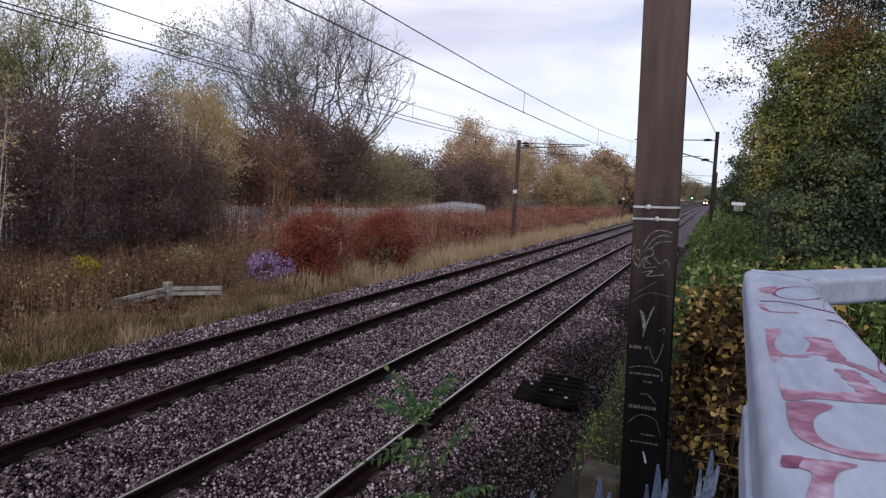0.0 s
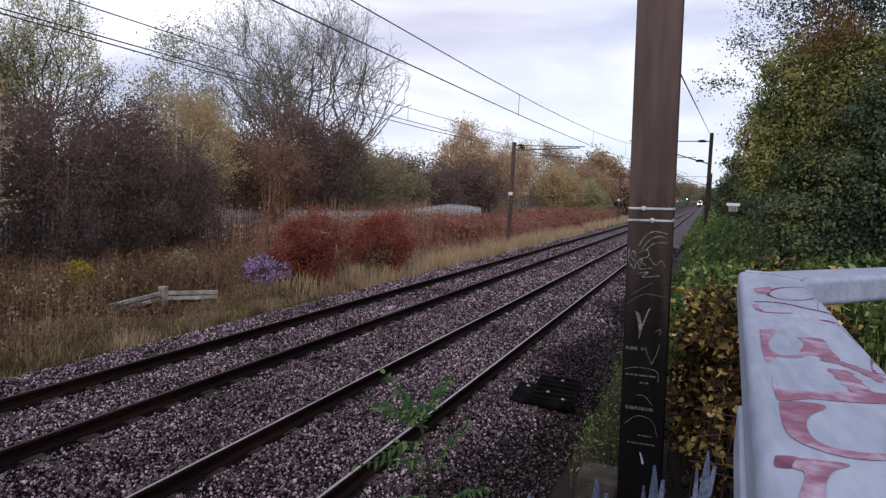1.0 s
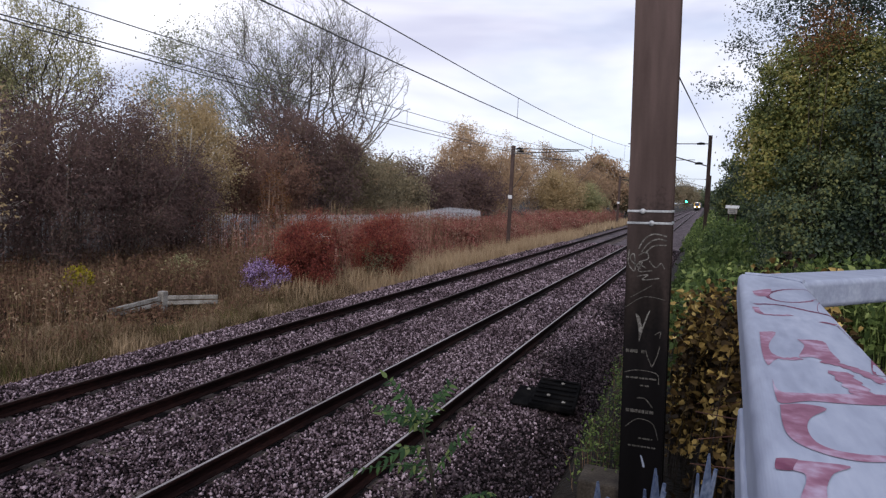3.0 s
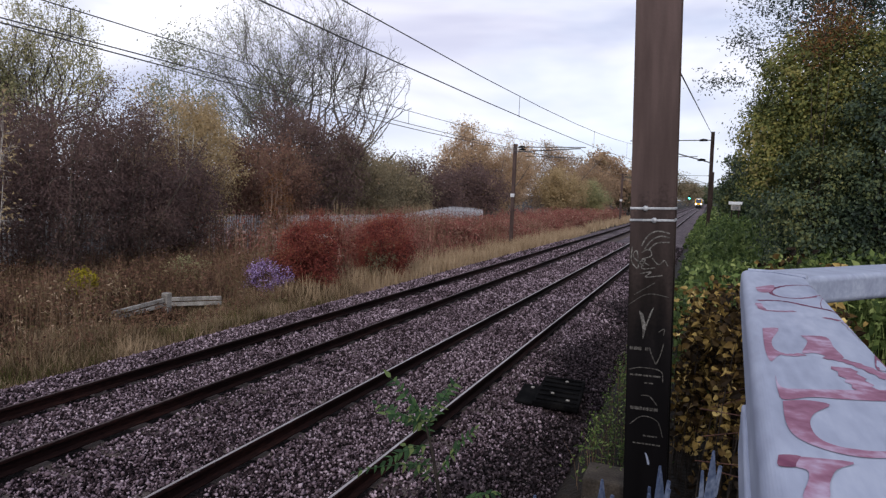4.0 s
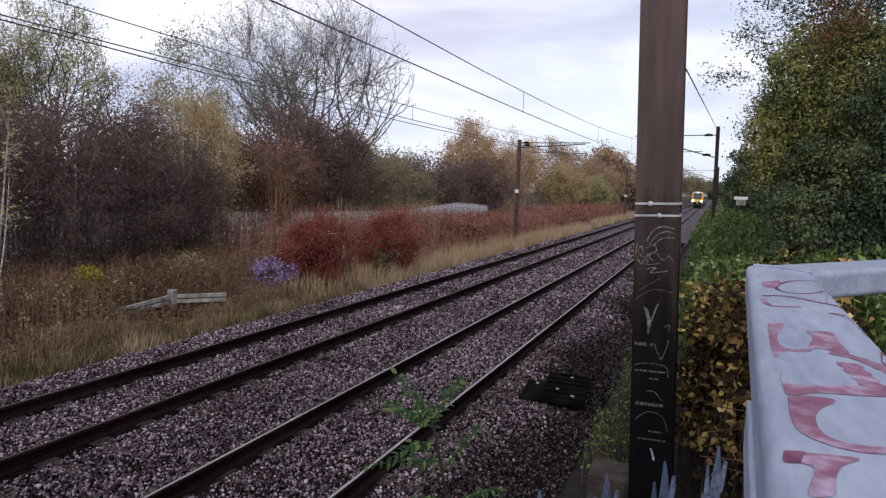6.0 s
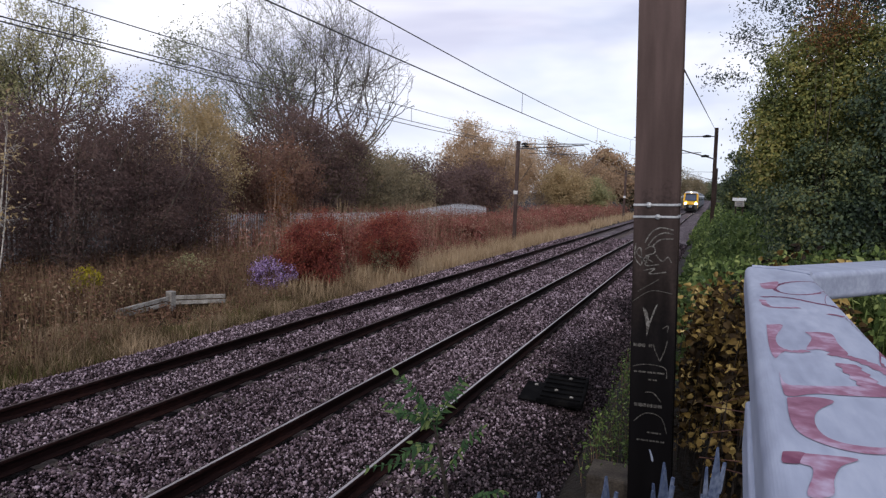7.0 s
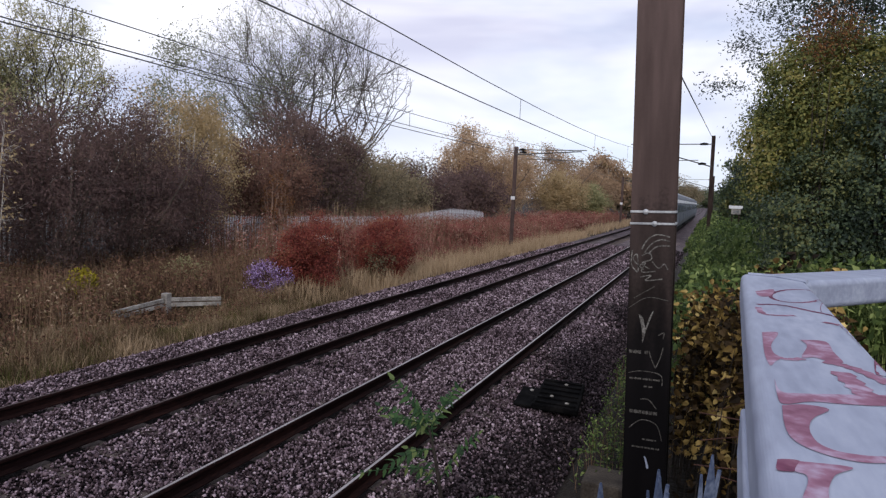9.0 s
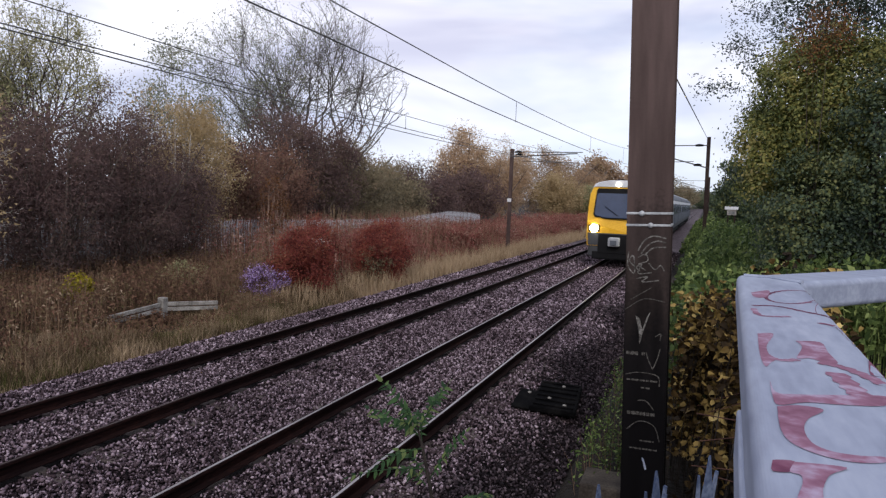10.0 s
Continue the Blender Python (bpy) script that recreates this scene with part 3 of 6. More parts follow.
def fork_tree(name, x, y, height, half_w, bark, foliage, label, leaves, leaf, seed, leaders=7, fork_at=0.12, depth=6, trunk_r=0.25, spread=40, bare=None, cling=0.3, thin=0.009, low=0.28):
    """A broad tree that forks again and again from a few leaders into fine upturned twigs, kept inside a rounded crown."""
    rng = np.random.default_rng(seed)
    base = np.array([0, 0, height * fork_at])
    mid, half = np.array([0, 0, height * (1 + low) / 2]), np.array([half_w, half_w, height * (1 - low) / 2])
    paths = [[] for _ in range(4)]
    paths[0].append((bezier(np.zeros(3), base * 0.5 + np.array([0.1, 0, 0]), base, 6), np.linspace(trunk_r * 1.25, trunk_r, 6)))
    tips, todo = [], []
    for k in range(leaders):
        az = 2 * np.pi * (k + rng.uniform(-0.25, 0.25)) / leaders
        tilt = radians(spread * (0.3 + 0.85 * (k % 3) / 2) * rng.uniform(0.8, 1.1))
        d = np.array([math.sin(tilt) * math.cos(az), math.sin(tilt) * math.sin(az), math.cos(tilt)])
        todo.append((base, d, height * rng.uniform(0.17, 0.24), trunk_r * 0.55, 0))
    while todo:
        p, d, length, r, level = todo.pop()
        e = p + d * length
        out = np.linalg.norm((e - mid) / half)
        if out > 1.04 and level > 1:
            length *= 0.5
            e = p + d * length
        bend = rng.normal(size=3) * 0.1 * length + np.array([0, 0, -0.08 * length])
        q = bezier(p, (p + e) / 2 + bend, e, 5 if level < 3 else 3)
        paths[min(level // 2 + 1, 3)].append((q, np.linspace(max(r, thin), max(r * 0.68, thin * 0.8), len(q))))
        if level >= depth - 2:
            tips.append(q[1:])
        if level == depth or (out > 1.1 and level > 1):
            continue
        for j in range(3 if rng.uniform() < (0.55 if level < 4 else 0.35) else 2):
            n = rng.normal(size=3)
            n -= d * np.dot(n, d)
            n /= np.linalg.norm(n)
            a = radians(rng.uniform(22, 50) if j else rng.uniform(6, 26))
            nd = d * math.cos(a) + n * math.sin(a) + np.array([0, 0, 0.08])
            todo.append((e if j < 2 else q[len(q) // 2], nd / np.linalg.norm(nd), length * rng.uniform(0.68, 0.92), r * rng.uniform(0.6, 0.74), level + 1))
    t = empty(name, pose(x, y, float(ground_z(x, y)) - 0.05), label=label, category="tree")
    V, F = fine_tubes(paths[0] + paths[1], 7)
    sheet("trunk", V, F, bark, t, True)
    V, F = fine_tubes(paths[2], 4)
    tagged(sheet("branchwork", V, F, bark, t), kind="stuff")
    V, F = fine_tubes(paths[3], 3)
    tagged(sheet("twigwork", V, F, bark, t), kind="stuff")
    src = np.concatenate(tips)
    c = src[rng.integers(len(src), size=leaves)]
    # leaves stay on in patches
    keep = np.sin(c[:, 0] * 0.9 + seed + 1.2 * np.sin(c[:, 2] * 0.7)) + np.sin(c[:, 1] * 1.1 + c[:, 2] * 0.8) > -1.35 + rng.normal(size=leaves) * 0.5
    if bare:
        keep &= rng.uniform(0, 1, leaves) > 0.3 + 0.95 * (c[:, 0] * bare[0] + c[:, 1] * bare[1]) / half_w
    c = c[keep] + rng.normal(size=(int(keep.sum()), 3)) * cling
    V, F = leaf_quads(rng, c, leaf, 0.2, 0.6, True)
    tagged(sheet("crown", V, F, foliage, t), kind="stuff")
    return t


def ivy_tree(x, y, lobes, foliage, label, seed, leaf=0.055):
    """A tree buried in ivy: rounded lobes of overlapping leaf clumps that face outwards and up, round a dark heart."""
    rng = np.random.default_rng(seed)
    z0 = float(ground_z(x, y))
    t = empty("ivied_tree", pose(x, y, z0 - 0.05), label=label, category="tree", group="ivied trees on the bank")
    wood, C, N = [(bezier(np.zeros(3), np.array([0.1, 0, 1.5]), np.array([0.0, 0.1, 3.4]), 8), np.linspace(0.11, 0.05, 8))], [], []
    for cx, cy, cz, hx, hy, hz, n in lobes:
        o, h = np.array([cx - x, cy - y, cz - z0]), np.array([hx, hy, hz])
        wood.append((bezier(np.array([0, 0, 1.2]), o * 0.5 + np.array([0, 0, 0.5]), o, 6), np.linspace(0.05, 0.015, 6)))
        k = max(12, n // 90)
        d = rng.normal(size=(k, 3))
        d /= np.linalg.norm(d, axis=1, keepdims=True)
        cc = o + d * h * rng.uniform(0.72, 1.06, (k, 1))
        pick = rng.integers(k, size=n)
        reach = rng.uniform(0.07, 0.2, k)[pick][:, None]
        p = cc[pick] + rng.normal(size=(n, 3)) * reach * np.array([1.0, 1.0, 0.75])
        C.append(p)
        N.append(d[pick] * 0.7 + (p - cc[pick]) / reach * 0.35 + np.array([0, 0, 0.55]))
        core = o + rng.normal(size=(n // 6, 3)) * h * 0.38
        C.append(core)
        N.append(rng.normal(size=core.shape))
    C, N = np.concatenate(C), np.concatenate(N)
    ok = C[:, 2] > 0.1
    C, N = C[ok], N[ok] + rng.normal(size=C[ok].shape) * 0.45
    N /= np.linalg.norm(N, axis=1, keepdims=True)
    u = np.cross(N, rng.normal(size=N.shape))
    u[:, 2] -= 0.5
    u /= np.linalg.norm(u, axis=1, keepdims=True)
    v = np.cross(N, u)
    s = (leaf * rng.uniform(0.6, 1.35, len(C)))[:, None]
    V = np.stack([C - u * s * 0.5, C + v * s * 0.36 - u * s * 0.1, C + u * s * 0.55, C - v * s * 0.36 - u * s * 0.1], 1).reshape(-1, 3)
    tagged(sheet("crown", V, np.arange(len(V)).reshape(-1, 4), foliage, t), kind="stuff")
    V, F = fine_tubes(wood, 6)
    sheet("trunk", V, F, TWIG_DARK, t, True)
    return t


# foliage colours
L_GREY_GREEN = pieces("leaf_grey_green", [(0.1, 0.12, 0.08), (0.18, 0.2, 0.135), (0.26, 0.28, 0.18), (0.34, 0.33, 0.2)], 0.7, 0.25, 0.45, 0.25)
L_BLUE_GREEN = pieces("leaf_blue_green", [(0.022, 0.034, 0.032), (0.045, 0.065, 0.055), (0.08, 0.105, 0.075), (0.12, 0.14, 0.09)], 0.5, 0.6, 0.4, 0.5)
# yellowing ivy; sunlit patches and dark hollows are coloured in as well
L_IVY_LIT = pieces("leaf_ivy_yellowing_lit", [(0.02596, 0.0413, 0.01652), (0.0826, 0.1062, 0.0354), (0.177, 0.1947, 0.059), (0.3186, 0.295, 0.0885), (0.4012, 0.3186, 0.1298)], 0.5, 0.6, 0.35, 1.3)
L_GREEN_DARK = pieces("leaf_dark_green", [(0.0144, 0.0252, 0.0204), (0.036, 0.0576, 0.0384), (0.0744, 0.1056, 0.0552), (0.144, 0.168, 0.066), (0.264, 0.24, 0.084)], 0.5, 0.7, 0.3, 0.8)
L_GREEN_YELLOW = pieces("leaf_green_yellow", [(0.03, 0.05, 0.024), (0.075, 0.105, 0.04), (0.165, 0.18, 0.06), (0.28, 0.22, 0.07)], 0.6, 0.3, 0.3, 0.5)
L_OLIVE = pieces("leaf_olive", [(0.17, 0.17, 0.095), (0.3, 0.3, 0.165), (0.42, 0.39, 0.21), (0.5, 0.43, 0.235)], 0.7, 0.25, 0.5, 0.4)
L_BIRCH = pieces("leaf_birch_yellow", [(0.2, 0.145, 0.08), (0.36, 0.27, 0.15), (0.52, 0.395, 0.225), (0.36, 0.29, 0.17)], 0.6, 0.3, 0.4, 0.5)
L_SCRUB = pieces("leaf_scrub_olive", [(0.1, 0.085, 0.06), (0.2, 0.168, 0.11), (0.29, 0.245, 0.155), (0.32, 0.21, 0.14)], 0.7, 0.25, 0.35, 0.5)
L_HAWTHORN = pieces("leaf_hawthorn_brown", [(0.12, 0.072, 0.058), (0.2, 0.116, 0.09), (0.27, 0.152, 0.112), (0.24, 0.185, 0.108)], 0.75, 0.25, 0.38, 0.5)
L_PURPLE = pieces("leaf_purple_brown", [(0.085, 0.06, 0.06), (0.135, 0.09, 0.086), (0.18, 0.116, 0.105), (0.2, 0.152, 0.108)], 0.75, 0.25, 0.35, 0.5)
L_RUSSET = pieces("leaf_russet", [(0.19, 0.135, 0.095), (0.32, 0.22, 0.145), (0.44, 0.3, 0.19), (0.33, 0.275, 0.165)], 0.7, 0.25, 0.4, 0.3)
L_WILLOW = pieces("leaf_willow", [(0.28, 0.205, 0.14), (0.46, 0.325, 0.21), (0.58, 0.42, 0.28), (0.38, 0.31, 0.19)], 0.7, 0.25, 0.4, 0.3)
L_RED = pieces("leaf_dogwood_red", [(0.0504, 0.01568, 0.01456), (0.1568, 0.0392, 0.0336), (0.2912, 0.0784, 0.05824), (0.3136, 0.1568, 0.084)], 0.65, 0.3, 0.3, 1.4)
# the near-black stops put the thicket's inner shade into the leaf colour
L_KNOTWEED = pieces("leaf_yellow_brown_shade", [(0.006, 0.004, 0.0025), (0.013, 0.008, 0.004), (0.032, 0.019, 0.0075), (0.1, 0.062, 0.02), (0.36, 0.25, 0.08), (0.72, 0.56, 0.24)], 0.6, 0.35, 0.12, 2.2)
L_FRESH = pieces("leaf_fresh_green", [(0.016, 0.038, 0.016), (0.032, 0.072, 0.028), (0.06, 0.115, 0.04), (0.13, 0.17, 0.06)], 0.55, 0.4, 0.3)
L_NETTLE = pieces("leaf_nettle", [(0.0182, 0.0312, 0.013), (0.052, 0.0832, 0.0286), (0.13, 0.182, 0.0546), (0.338, 0.39, 0.143)], 0.6, 0.35, 0.25, 0.8)
L_ORANGE = pieces("leaf_orange", [(0.08, 0.038, 0.018), (0.18, 0.082, 0.034), (0.3, 0.145, 0.06)], 0.65, 0.3, 0.25)


# ---- overhead line masts and wires ----
def h_mast(name, x, y, z0, top, w, d, lean_x, label, bands=(), paint=None):
    """A broad-flange steel mast: the broad flange faces the eye; a black painted foot, thin banding straps."""
    e = empty(name, pose(x, y, z0, 0, lean_x, 0), label=label, category="overhead line mast", group="overhead line masts")
    ring = [(-w / 2, -d / 2), (w / 2, -d / 2), (w / 2, -d / 2 + 0.03), (0.012, -d / 2 + 0.034), (0.012, d / 2 - 0.034), (w / 2, d / 2 - 0.03), (w / 2, d / 2), (-w / 2, d / 2), (-w / 2, d / 2 - 0.03), (-0.012, d / 2 - 0.034), (-0.012, -d / 2 + 0.034), (-w / 2, -d / 2 + 0.03)]
    part("column", loft(bmesh.new(), [[(px, py, z) for px, py in ring] for z in (-0.3, top / 2, top)]), paint or MAST_PAINT, e)
    for z in bands:
        b = part("strap", boxed(-w / 2 - 0.006, w / 2 + 0.006, -d / 2 - 0.006, d / 2 + 0.006, z - 0.011, z + 0.011, bevel=0.004), STEEL, e, "thin galvanised steel strap")
        bm = bmesh.new()
        bmesh.ops.create_uvsphere(bm, u_segments=10, v_segments=6, radius=0.026, matrix=Matrix.Translation((0.02 if z < 2.9 else -0.06, -d / 2 - 0.012, z)) @ Matrix.Diagonal((1, 0.6, 1, 1)))
        part("buckle", bm, STEEL, b)
    return e


def cantilever(mast_x, mast_y, track_x, side, parent, z_up, z_low, z_contact):
    """Top tie, sloping bracket tube and registration arm, with two insulators, reaching from the mast over the track."""
    local = lambda p: (p[0] - mast_x, p[1] - mast_y, p[2] - parent.matrix_world.translation.z)
    part("top_tie", tube(bmesh.new(), [local((mast_x, mast_y - 0.1, z_up)), local((track_x - side * 0.3, mast_y - 0.1, z_up + 0.02))], 0.028, 6), WIRE, parent)
    part("bracket_tube", tube(bmesh.new(), [local((mast_x, mast_y - 0.1, z_low)), local((track_x, mast_y - 0.1, z_up - 0.05))], 0.035, 6), WIRE, parent)
    part("registration_arm", tube(bmesh.new(), [local((mast_x - side * 0.7, mast_y - 0.1, z_contact + 0.32)), local((track_x - side * 0.2, mast_y - 0.1, z_contact + 0.25)), local((track_x, mast_y - 0.1, z_contact))], 0.02, 6), WIRE, parent)
    for px, pz in ((mast_x - side * 0.45, z_up), (mast_x - side * 0.5, z_low + 0.15)):
        part("insulator", tube(bmesh.new(), [local((px - 0.2, mast_y - 0.1, pz)), local((px, mast_y - 0.1, pz + 0.02)), local((px + 0.2, mast_y - 0.1, pz))], [0.05, 0.075, 0.05], 8), TRAIN_BLACK, parent)


NEAR_MAST = h_mast("overhead_mast", -0.38, 6.35, -0.1, 8.2, 0.39, 0.40, -1.9, "rust-brown steel mast with black graffitied foot and two straps", (2.92, 2.81), MAST_WORN)
far_mast = h_mast("overhead_mast", 0.06, 37, -0.2, 6.8, 0.19, 0.22, -0.8, "dark brown steel mast with bracket arm over the near track", paint=MAST_DARK)
cantilever(0.06, 37, -3.86, 1, far_mast, 6.15, 4.95, 4.98)
next_mast = h_mast("overhead_mast", 0.35, 92, -0.2, 7.0, 0.26, 0.26, -0.5, "dark steel mast further down the near track", paint=MAST_DARK)
cantilever(0.35, 92, -3.86, 1, next_mast, 6.3, 5.1, 4.98)
left_mast = h_mast("overhead_mast", -11.36, 38.4, -0.55, 6.6, 0.19, 0.22, 0.3, "slim rusty steel mast with a small white plate")
cantilever(-11.36, 38.4, -7.28, -1, left_mast, 5.85, 5.55, 4.98)
part("number_plate", boxed(-0.13, 0.13, -0.15, -0.13, 3.3, 3.52, bevel=0.004), TRAIN_WHITE, left_mast, "small white plate")
left_mast_2 = h_mast("overhead_mast", -11.4, 92, -0.5, 6.9, 0.28, 0.28, 0.2, "slim dark steel mast beside the far track")
cantilever(-11.4, 92, -7.28, -1, left_mast_2, 6.2, 5.8, 4.98)
part("number_plate", boxed(-0.16, 0.16, -0.17, -0.15, 3.0, 3.3, bevel=0.004), TRAIN_WHITE, left_mast_2, "small white plate")


def sag(x0, y0, z0, x1, y1, z1, drop, n=14):
    return [(x0 + (x1 - x0) * t, y0 + (y1 - y0) * t, z0 + (z1 - z0) * t - 4 * drop * t * (1 - t)) for t in [i / (n - 1) for i in range(n)]]


def wire_run(cx, spans, contact, contact_low, cat, cat_low, label):
    """Catenary and contact wire over one track, span by span, with droppers."""
    e = empty("overhead_wires", label=label, category="overhead wire", group="overhead wires")
    for a, b in spans:
        part("contact_wire", tube(bmesh.new(), sag(cx, a, contact, cx, b, contact, contact - contact_low), 0.009, 5), WIRE, e)
        part("catenary_wire", tube(bmesh.new(), sag(cx, a, cat, cx, b, cat, cat - cat_low), 0.008, 5), WIRE, e)
        for k in range(6):
            t = (k + 0.5) / 6
            f = 4 * t * (1 - t)
            part("dropper", tube(bmesh.new(), [(cx, a + (b - a) * t, cat - (cat - cat_low) * f), (cx, a + (b - a) * t, contact - (contact - contact_low) * f - 0.02)], 0.006, 4), WIRE, e)
    return e


wire_run(-3.86, ((-20.0, 37.0), (37.0, 92.0)), 5.02, 4.56, 5.9, 4.96, "contact and catenary wire with droppers over near track")
wire_run(-7.28, ((-18.0, 38.4), (38.4, 92.0)), 5.02, 4.62, 5.75, 4.93, "contact and catenary wire with droppers over far track")
earth = empty("earth_wire", label="bare return wire strung between the mast tops", category="overhead wire", group="overhead wires")
part("wire", tube(bmesh.new(), [(-0.6, 6.7, 4.62), (-0.13, 37, 6.56)], 0.012, 5), WIRE, earth)
left_feed = empty("earth_wire", label="bare return wire beside the far track masts", category="overhead wire", group="overhead wires")
part("wire", tube(bmesh.new(), sag(-7.6, -18, 5.5, -7.6, 38.4, 5.2, 0.75), 0.010, 5), WIRE, left_feed)


# ---- train ----
def car_ring(y, s=1.0, drop=0.0):
    half = [(0.0, 3.98), (0.45, 3.96), (0.93, 3.86), (1.22, 3.68), (1.32, 3.4), (1.35, 2.7), (1.36, 2.0), (1.36, 1.3), (1.31, 0.85)]
    pts = half + [(-x, z) for x, z in half[::-1] if x > 0]
    return [(x * s, y, 0.85 + (z - 0.85) * (1 - drop) if z > 2 else z) for x, z in pts]


def side_panel(bm, side, y0, y1, z0, z1, out):
    """A plate that follows the car's side between two heights."""
    at = lambda z: 1.36 if z <= 2.0 else 1.36 - 0.01 * (z - 2.0) / 0.7 if z <= 2.7 else 1.35 - 0.03 * (z - 2.7) / 0.7
    rings = []
    for y in (y0, y1):
        r = [(side * (at(z0 + (z1 - z0) * k / 3) + out), y, z0 + (z1 - z0) * k / 3) for k in range(4)]
        r += [(side * (at(z0 + (z1 - z0) * k / 3) - 0.02), y, z0 + (z1 - z0) * k / 3) for k in (3, 2, 1, 0)]
        rings.append(r)
    return loft(bm, rings)


def build_train():
    t = empty("train", pose(-3.863, 450, 0), label="diesel multiple unit with yellow front and grey sides", category="train")
    for car in range(4):
        a, b = car * 23.9 + (1.6 if car == 0 else 0.25), car * 23.9 + 23.5
        body = part("car_body", loft(bmesh.new(), [car_ring(a), car_ring(b)]), TRAIN_GREY, t, "grey passenger car body")
        part("roof", boxed(-0.8, 0.8, a + 0.6, b - 0.6, 3.84, 4.02, bevel=0.05), TRAIN_ROOF, body)
        part("underframe", boxed(-1.2, 1.2, a + 4.2, b - 4.2, 0.35, 0.9, bevel=0.04), TRAIN_BLACK, body)
        for s in (-1, 1):
            part("window_band", side_panel(bmesh.new(), s, a + 0.9, b - 0.5, 2.05, 2.95, 0.006), TRAIN_NAVY, body, "dark navy band along the windows")
            part("white_stripe", side_panel(bmesh.new(), s, a, b, 3.0, 3.3, 0.006), TRAIN_WHITE, body)
            part("sole_stripe", side_panel(bmesh.new(), s, a, b, 0.95, 1.2, 0.006), TRAIN_DARK, body)
            for k in range(9):
                y = a + 1.8 + k * 2.25
                if k in (2, 6):
                    door = part("door", side_panel(bmesh.new(), s, y - 0.1, y + 1.3, 1.0, 3.05, 0.014), TRAIN_NAVY, body, "dark blue sliding passenger door")
                    part("pane", side_panel(bmesh.new(), s, y + 0.2, y + 1.0, 2.1, 2.85, 0.02), GLASS_DARK, door)
                else:
                    part("pane", side_panel(bmesh.new(), s, y, y + 1.55, 2.15, 2.85, 0.014), GLASS_DARK, body)
        for by in (a + 2.6, b - 2.9):
            bogie = part("bogie", boxed(-1.15, 1.15, by - 1.6, by + 1.6, 0.32, 0.72, bevel=0.06), TRAIN_BLACK, t, "black bogie frame")
            for wy in (by - 1.25, by + 1.25):
                for wx in (-0.75, 0.75):
                    part("wheel", tube(bmesh.new(), [(wx - 0.06, wy, 0.425), (wx + 0.06, wy, 0.425)], 0.42, 20), TRAIN_BLACK, bogie)
    # the cab, raked back above the waist
    cab = part("cab", loft(bmesh.new(), [[(x * 0.985, -0.02 + max(0, z - 2.2) * 0.3, z) for x, _, z in car_ring(0, 0.99, 0.04)], [(x, 0.3 + max(0, z - 2.2) * 0.3, z) for x, _, z in car_ring(0, 1.0, 0.01)], car_ring(1.62)]), YELLOW, t, "bright yellow cab end")
    rake = lambda z: -0.02 + max(0, z - 2.2) * 0.3

    def front(points, out, thick=0.05):
        return loft(bmesh.new(), [[(x, rake(z) - out, z) for x, z in points], [(x, rake(z) - out + thick, z) for x, z in points]])
    part("windscreen_surround", front([(-1.06, 2.36), (-1.0, 2.24), (-0.5, 2.15), (0.5, 2.15), (1.0, 2.24), (1.06, 2.36), (1.0, 3.5), (0.9, 3.6), (-0.9, 3.6), (-1.0, 3.5)], 0.012), TRAIN_BLACK, cab)
    part("windscreen", front([(-1.0, 2.4), (-0.94, 2.3), (-0.5, 2.21), (0.5, 2.21), (0.94, 2.3), (1.0, 2.4), (0.96, 3.28), (0.89, 3.36), (-0.89, 3.36), (-0.96, 3.28)], 0.024), GLASS_DARK, cab, "large dark one-piece windscreen")
    part("wiper", tube(bmesh.new(), [(0.1, -0.06, 2.3), (-0.55, 0.02, 2.75)], 0.015, 5), TRAIN_BLACK, cab)
    part("roof_dome", loft(bmesh.new(), [[(x * 0.8, 0.36, 3.62 + (z - 3.3) * 0.52) for x, _, z in car_ring(0)[:5] + car_ring(0)[-4:]], [(x * 0.95, 0.8, 3.56 + (z - 3.3) * 0.66) for x, _, z in car_ring(0)[:5] + car_ring(0)[-4:]], [(x * 1.0, 1.7, z + 0.03) for x, _, z in car_ring(0)[:5] + car_ring(0)[-4:]]]), TRAIN_WHITE, cab, "pale grey roof dome over the cab")
    part("lower_valance", boxed(-1.24, 1.24, 0.02, 1.7, 0.32, 1.42, bevel=0.08), TRAIN_DARK, cab, "grey lower front valance")
    part("obstacle_deflector", boxed(-1.05, 1.05, -0.02, 0.5, 0.2, 0.6, bevel=0.08), TRAIN_BLACK, cab)
    part("front_skirt", front([(-1.24, 0.87), (1.24, 0.87), (1.28, 1.46), (-1.28, 1.46)], 0.02), TRAIN_DARK, cab, "grey lower front panel")
    coupler = part("coupler", boxed(-0.26, 0.26, -0.45, 0.1, 0.86, 1.28, bevel=0.06), TRAIN_ROOF, cab, "grey automatic coupler")
    part("coupler_face", boxed(-0.15, 0.15, -0.5, -0.44, 0.92, 1.16, bevel=0.02), TRAIN_GREY, coupler)
    # solid block proud of the skirt; its black stands in for a shaded recess
    part("recess_shade_block", boxed(-0.78, 0.78, -0.05, 0.3, 0.5, 1.42, bevel=0.03), TRAIN_BLACK, cab)
    for s in (-1, 1):
        lamp = part("headlamp_cluster", boxed(s * 0.98 - 0.27, s * 0.98 + 0.27, -0.06, 0.3, 1.5, 1.86, bevel=0.05), TRAIN_BLACK, cab)
        part("headlight", tube(bmesh.new(), [(s * 0.98, -0.085, 1.68), (s * 0.98, -0.05, 1.68)], 0.19, 16), HEADLIGHT, lamp, "lit white headlight")
        part("corner_mirror", boxed(s * 1.3 - 0.04, s * 1.3 + 0.04, 0.5, 0.75, 2.7, 2.95, bevel=0.02), TRAIN_BLACK, cab)
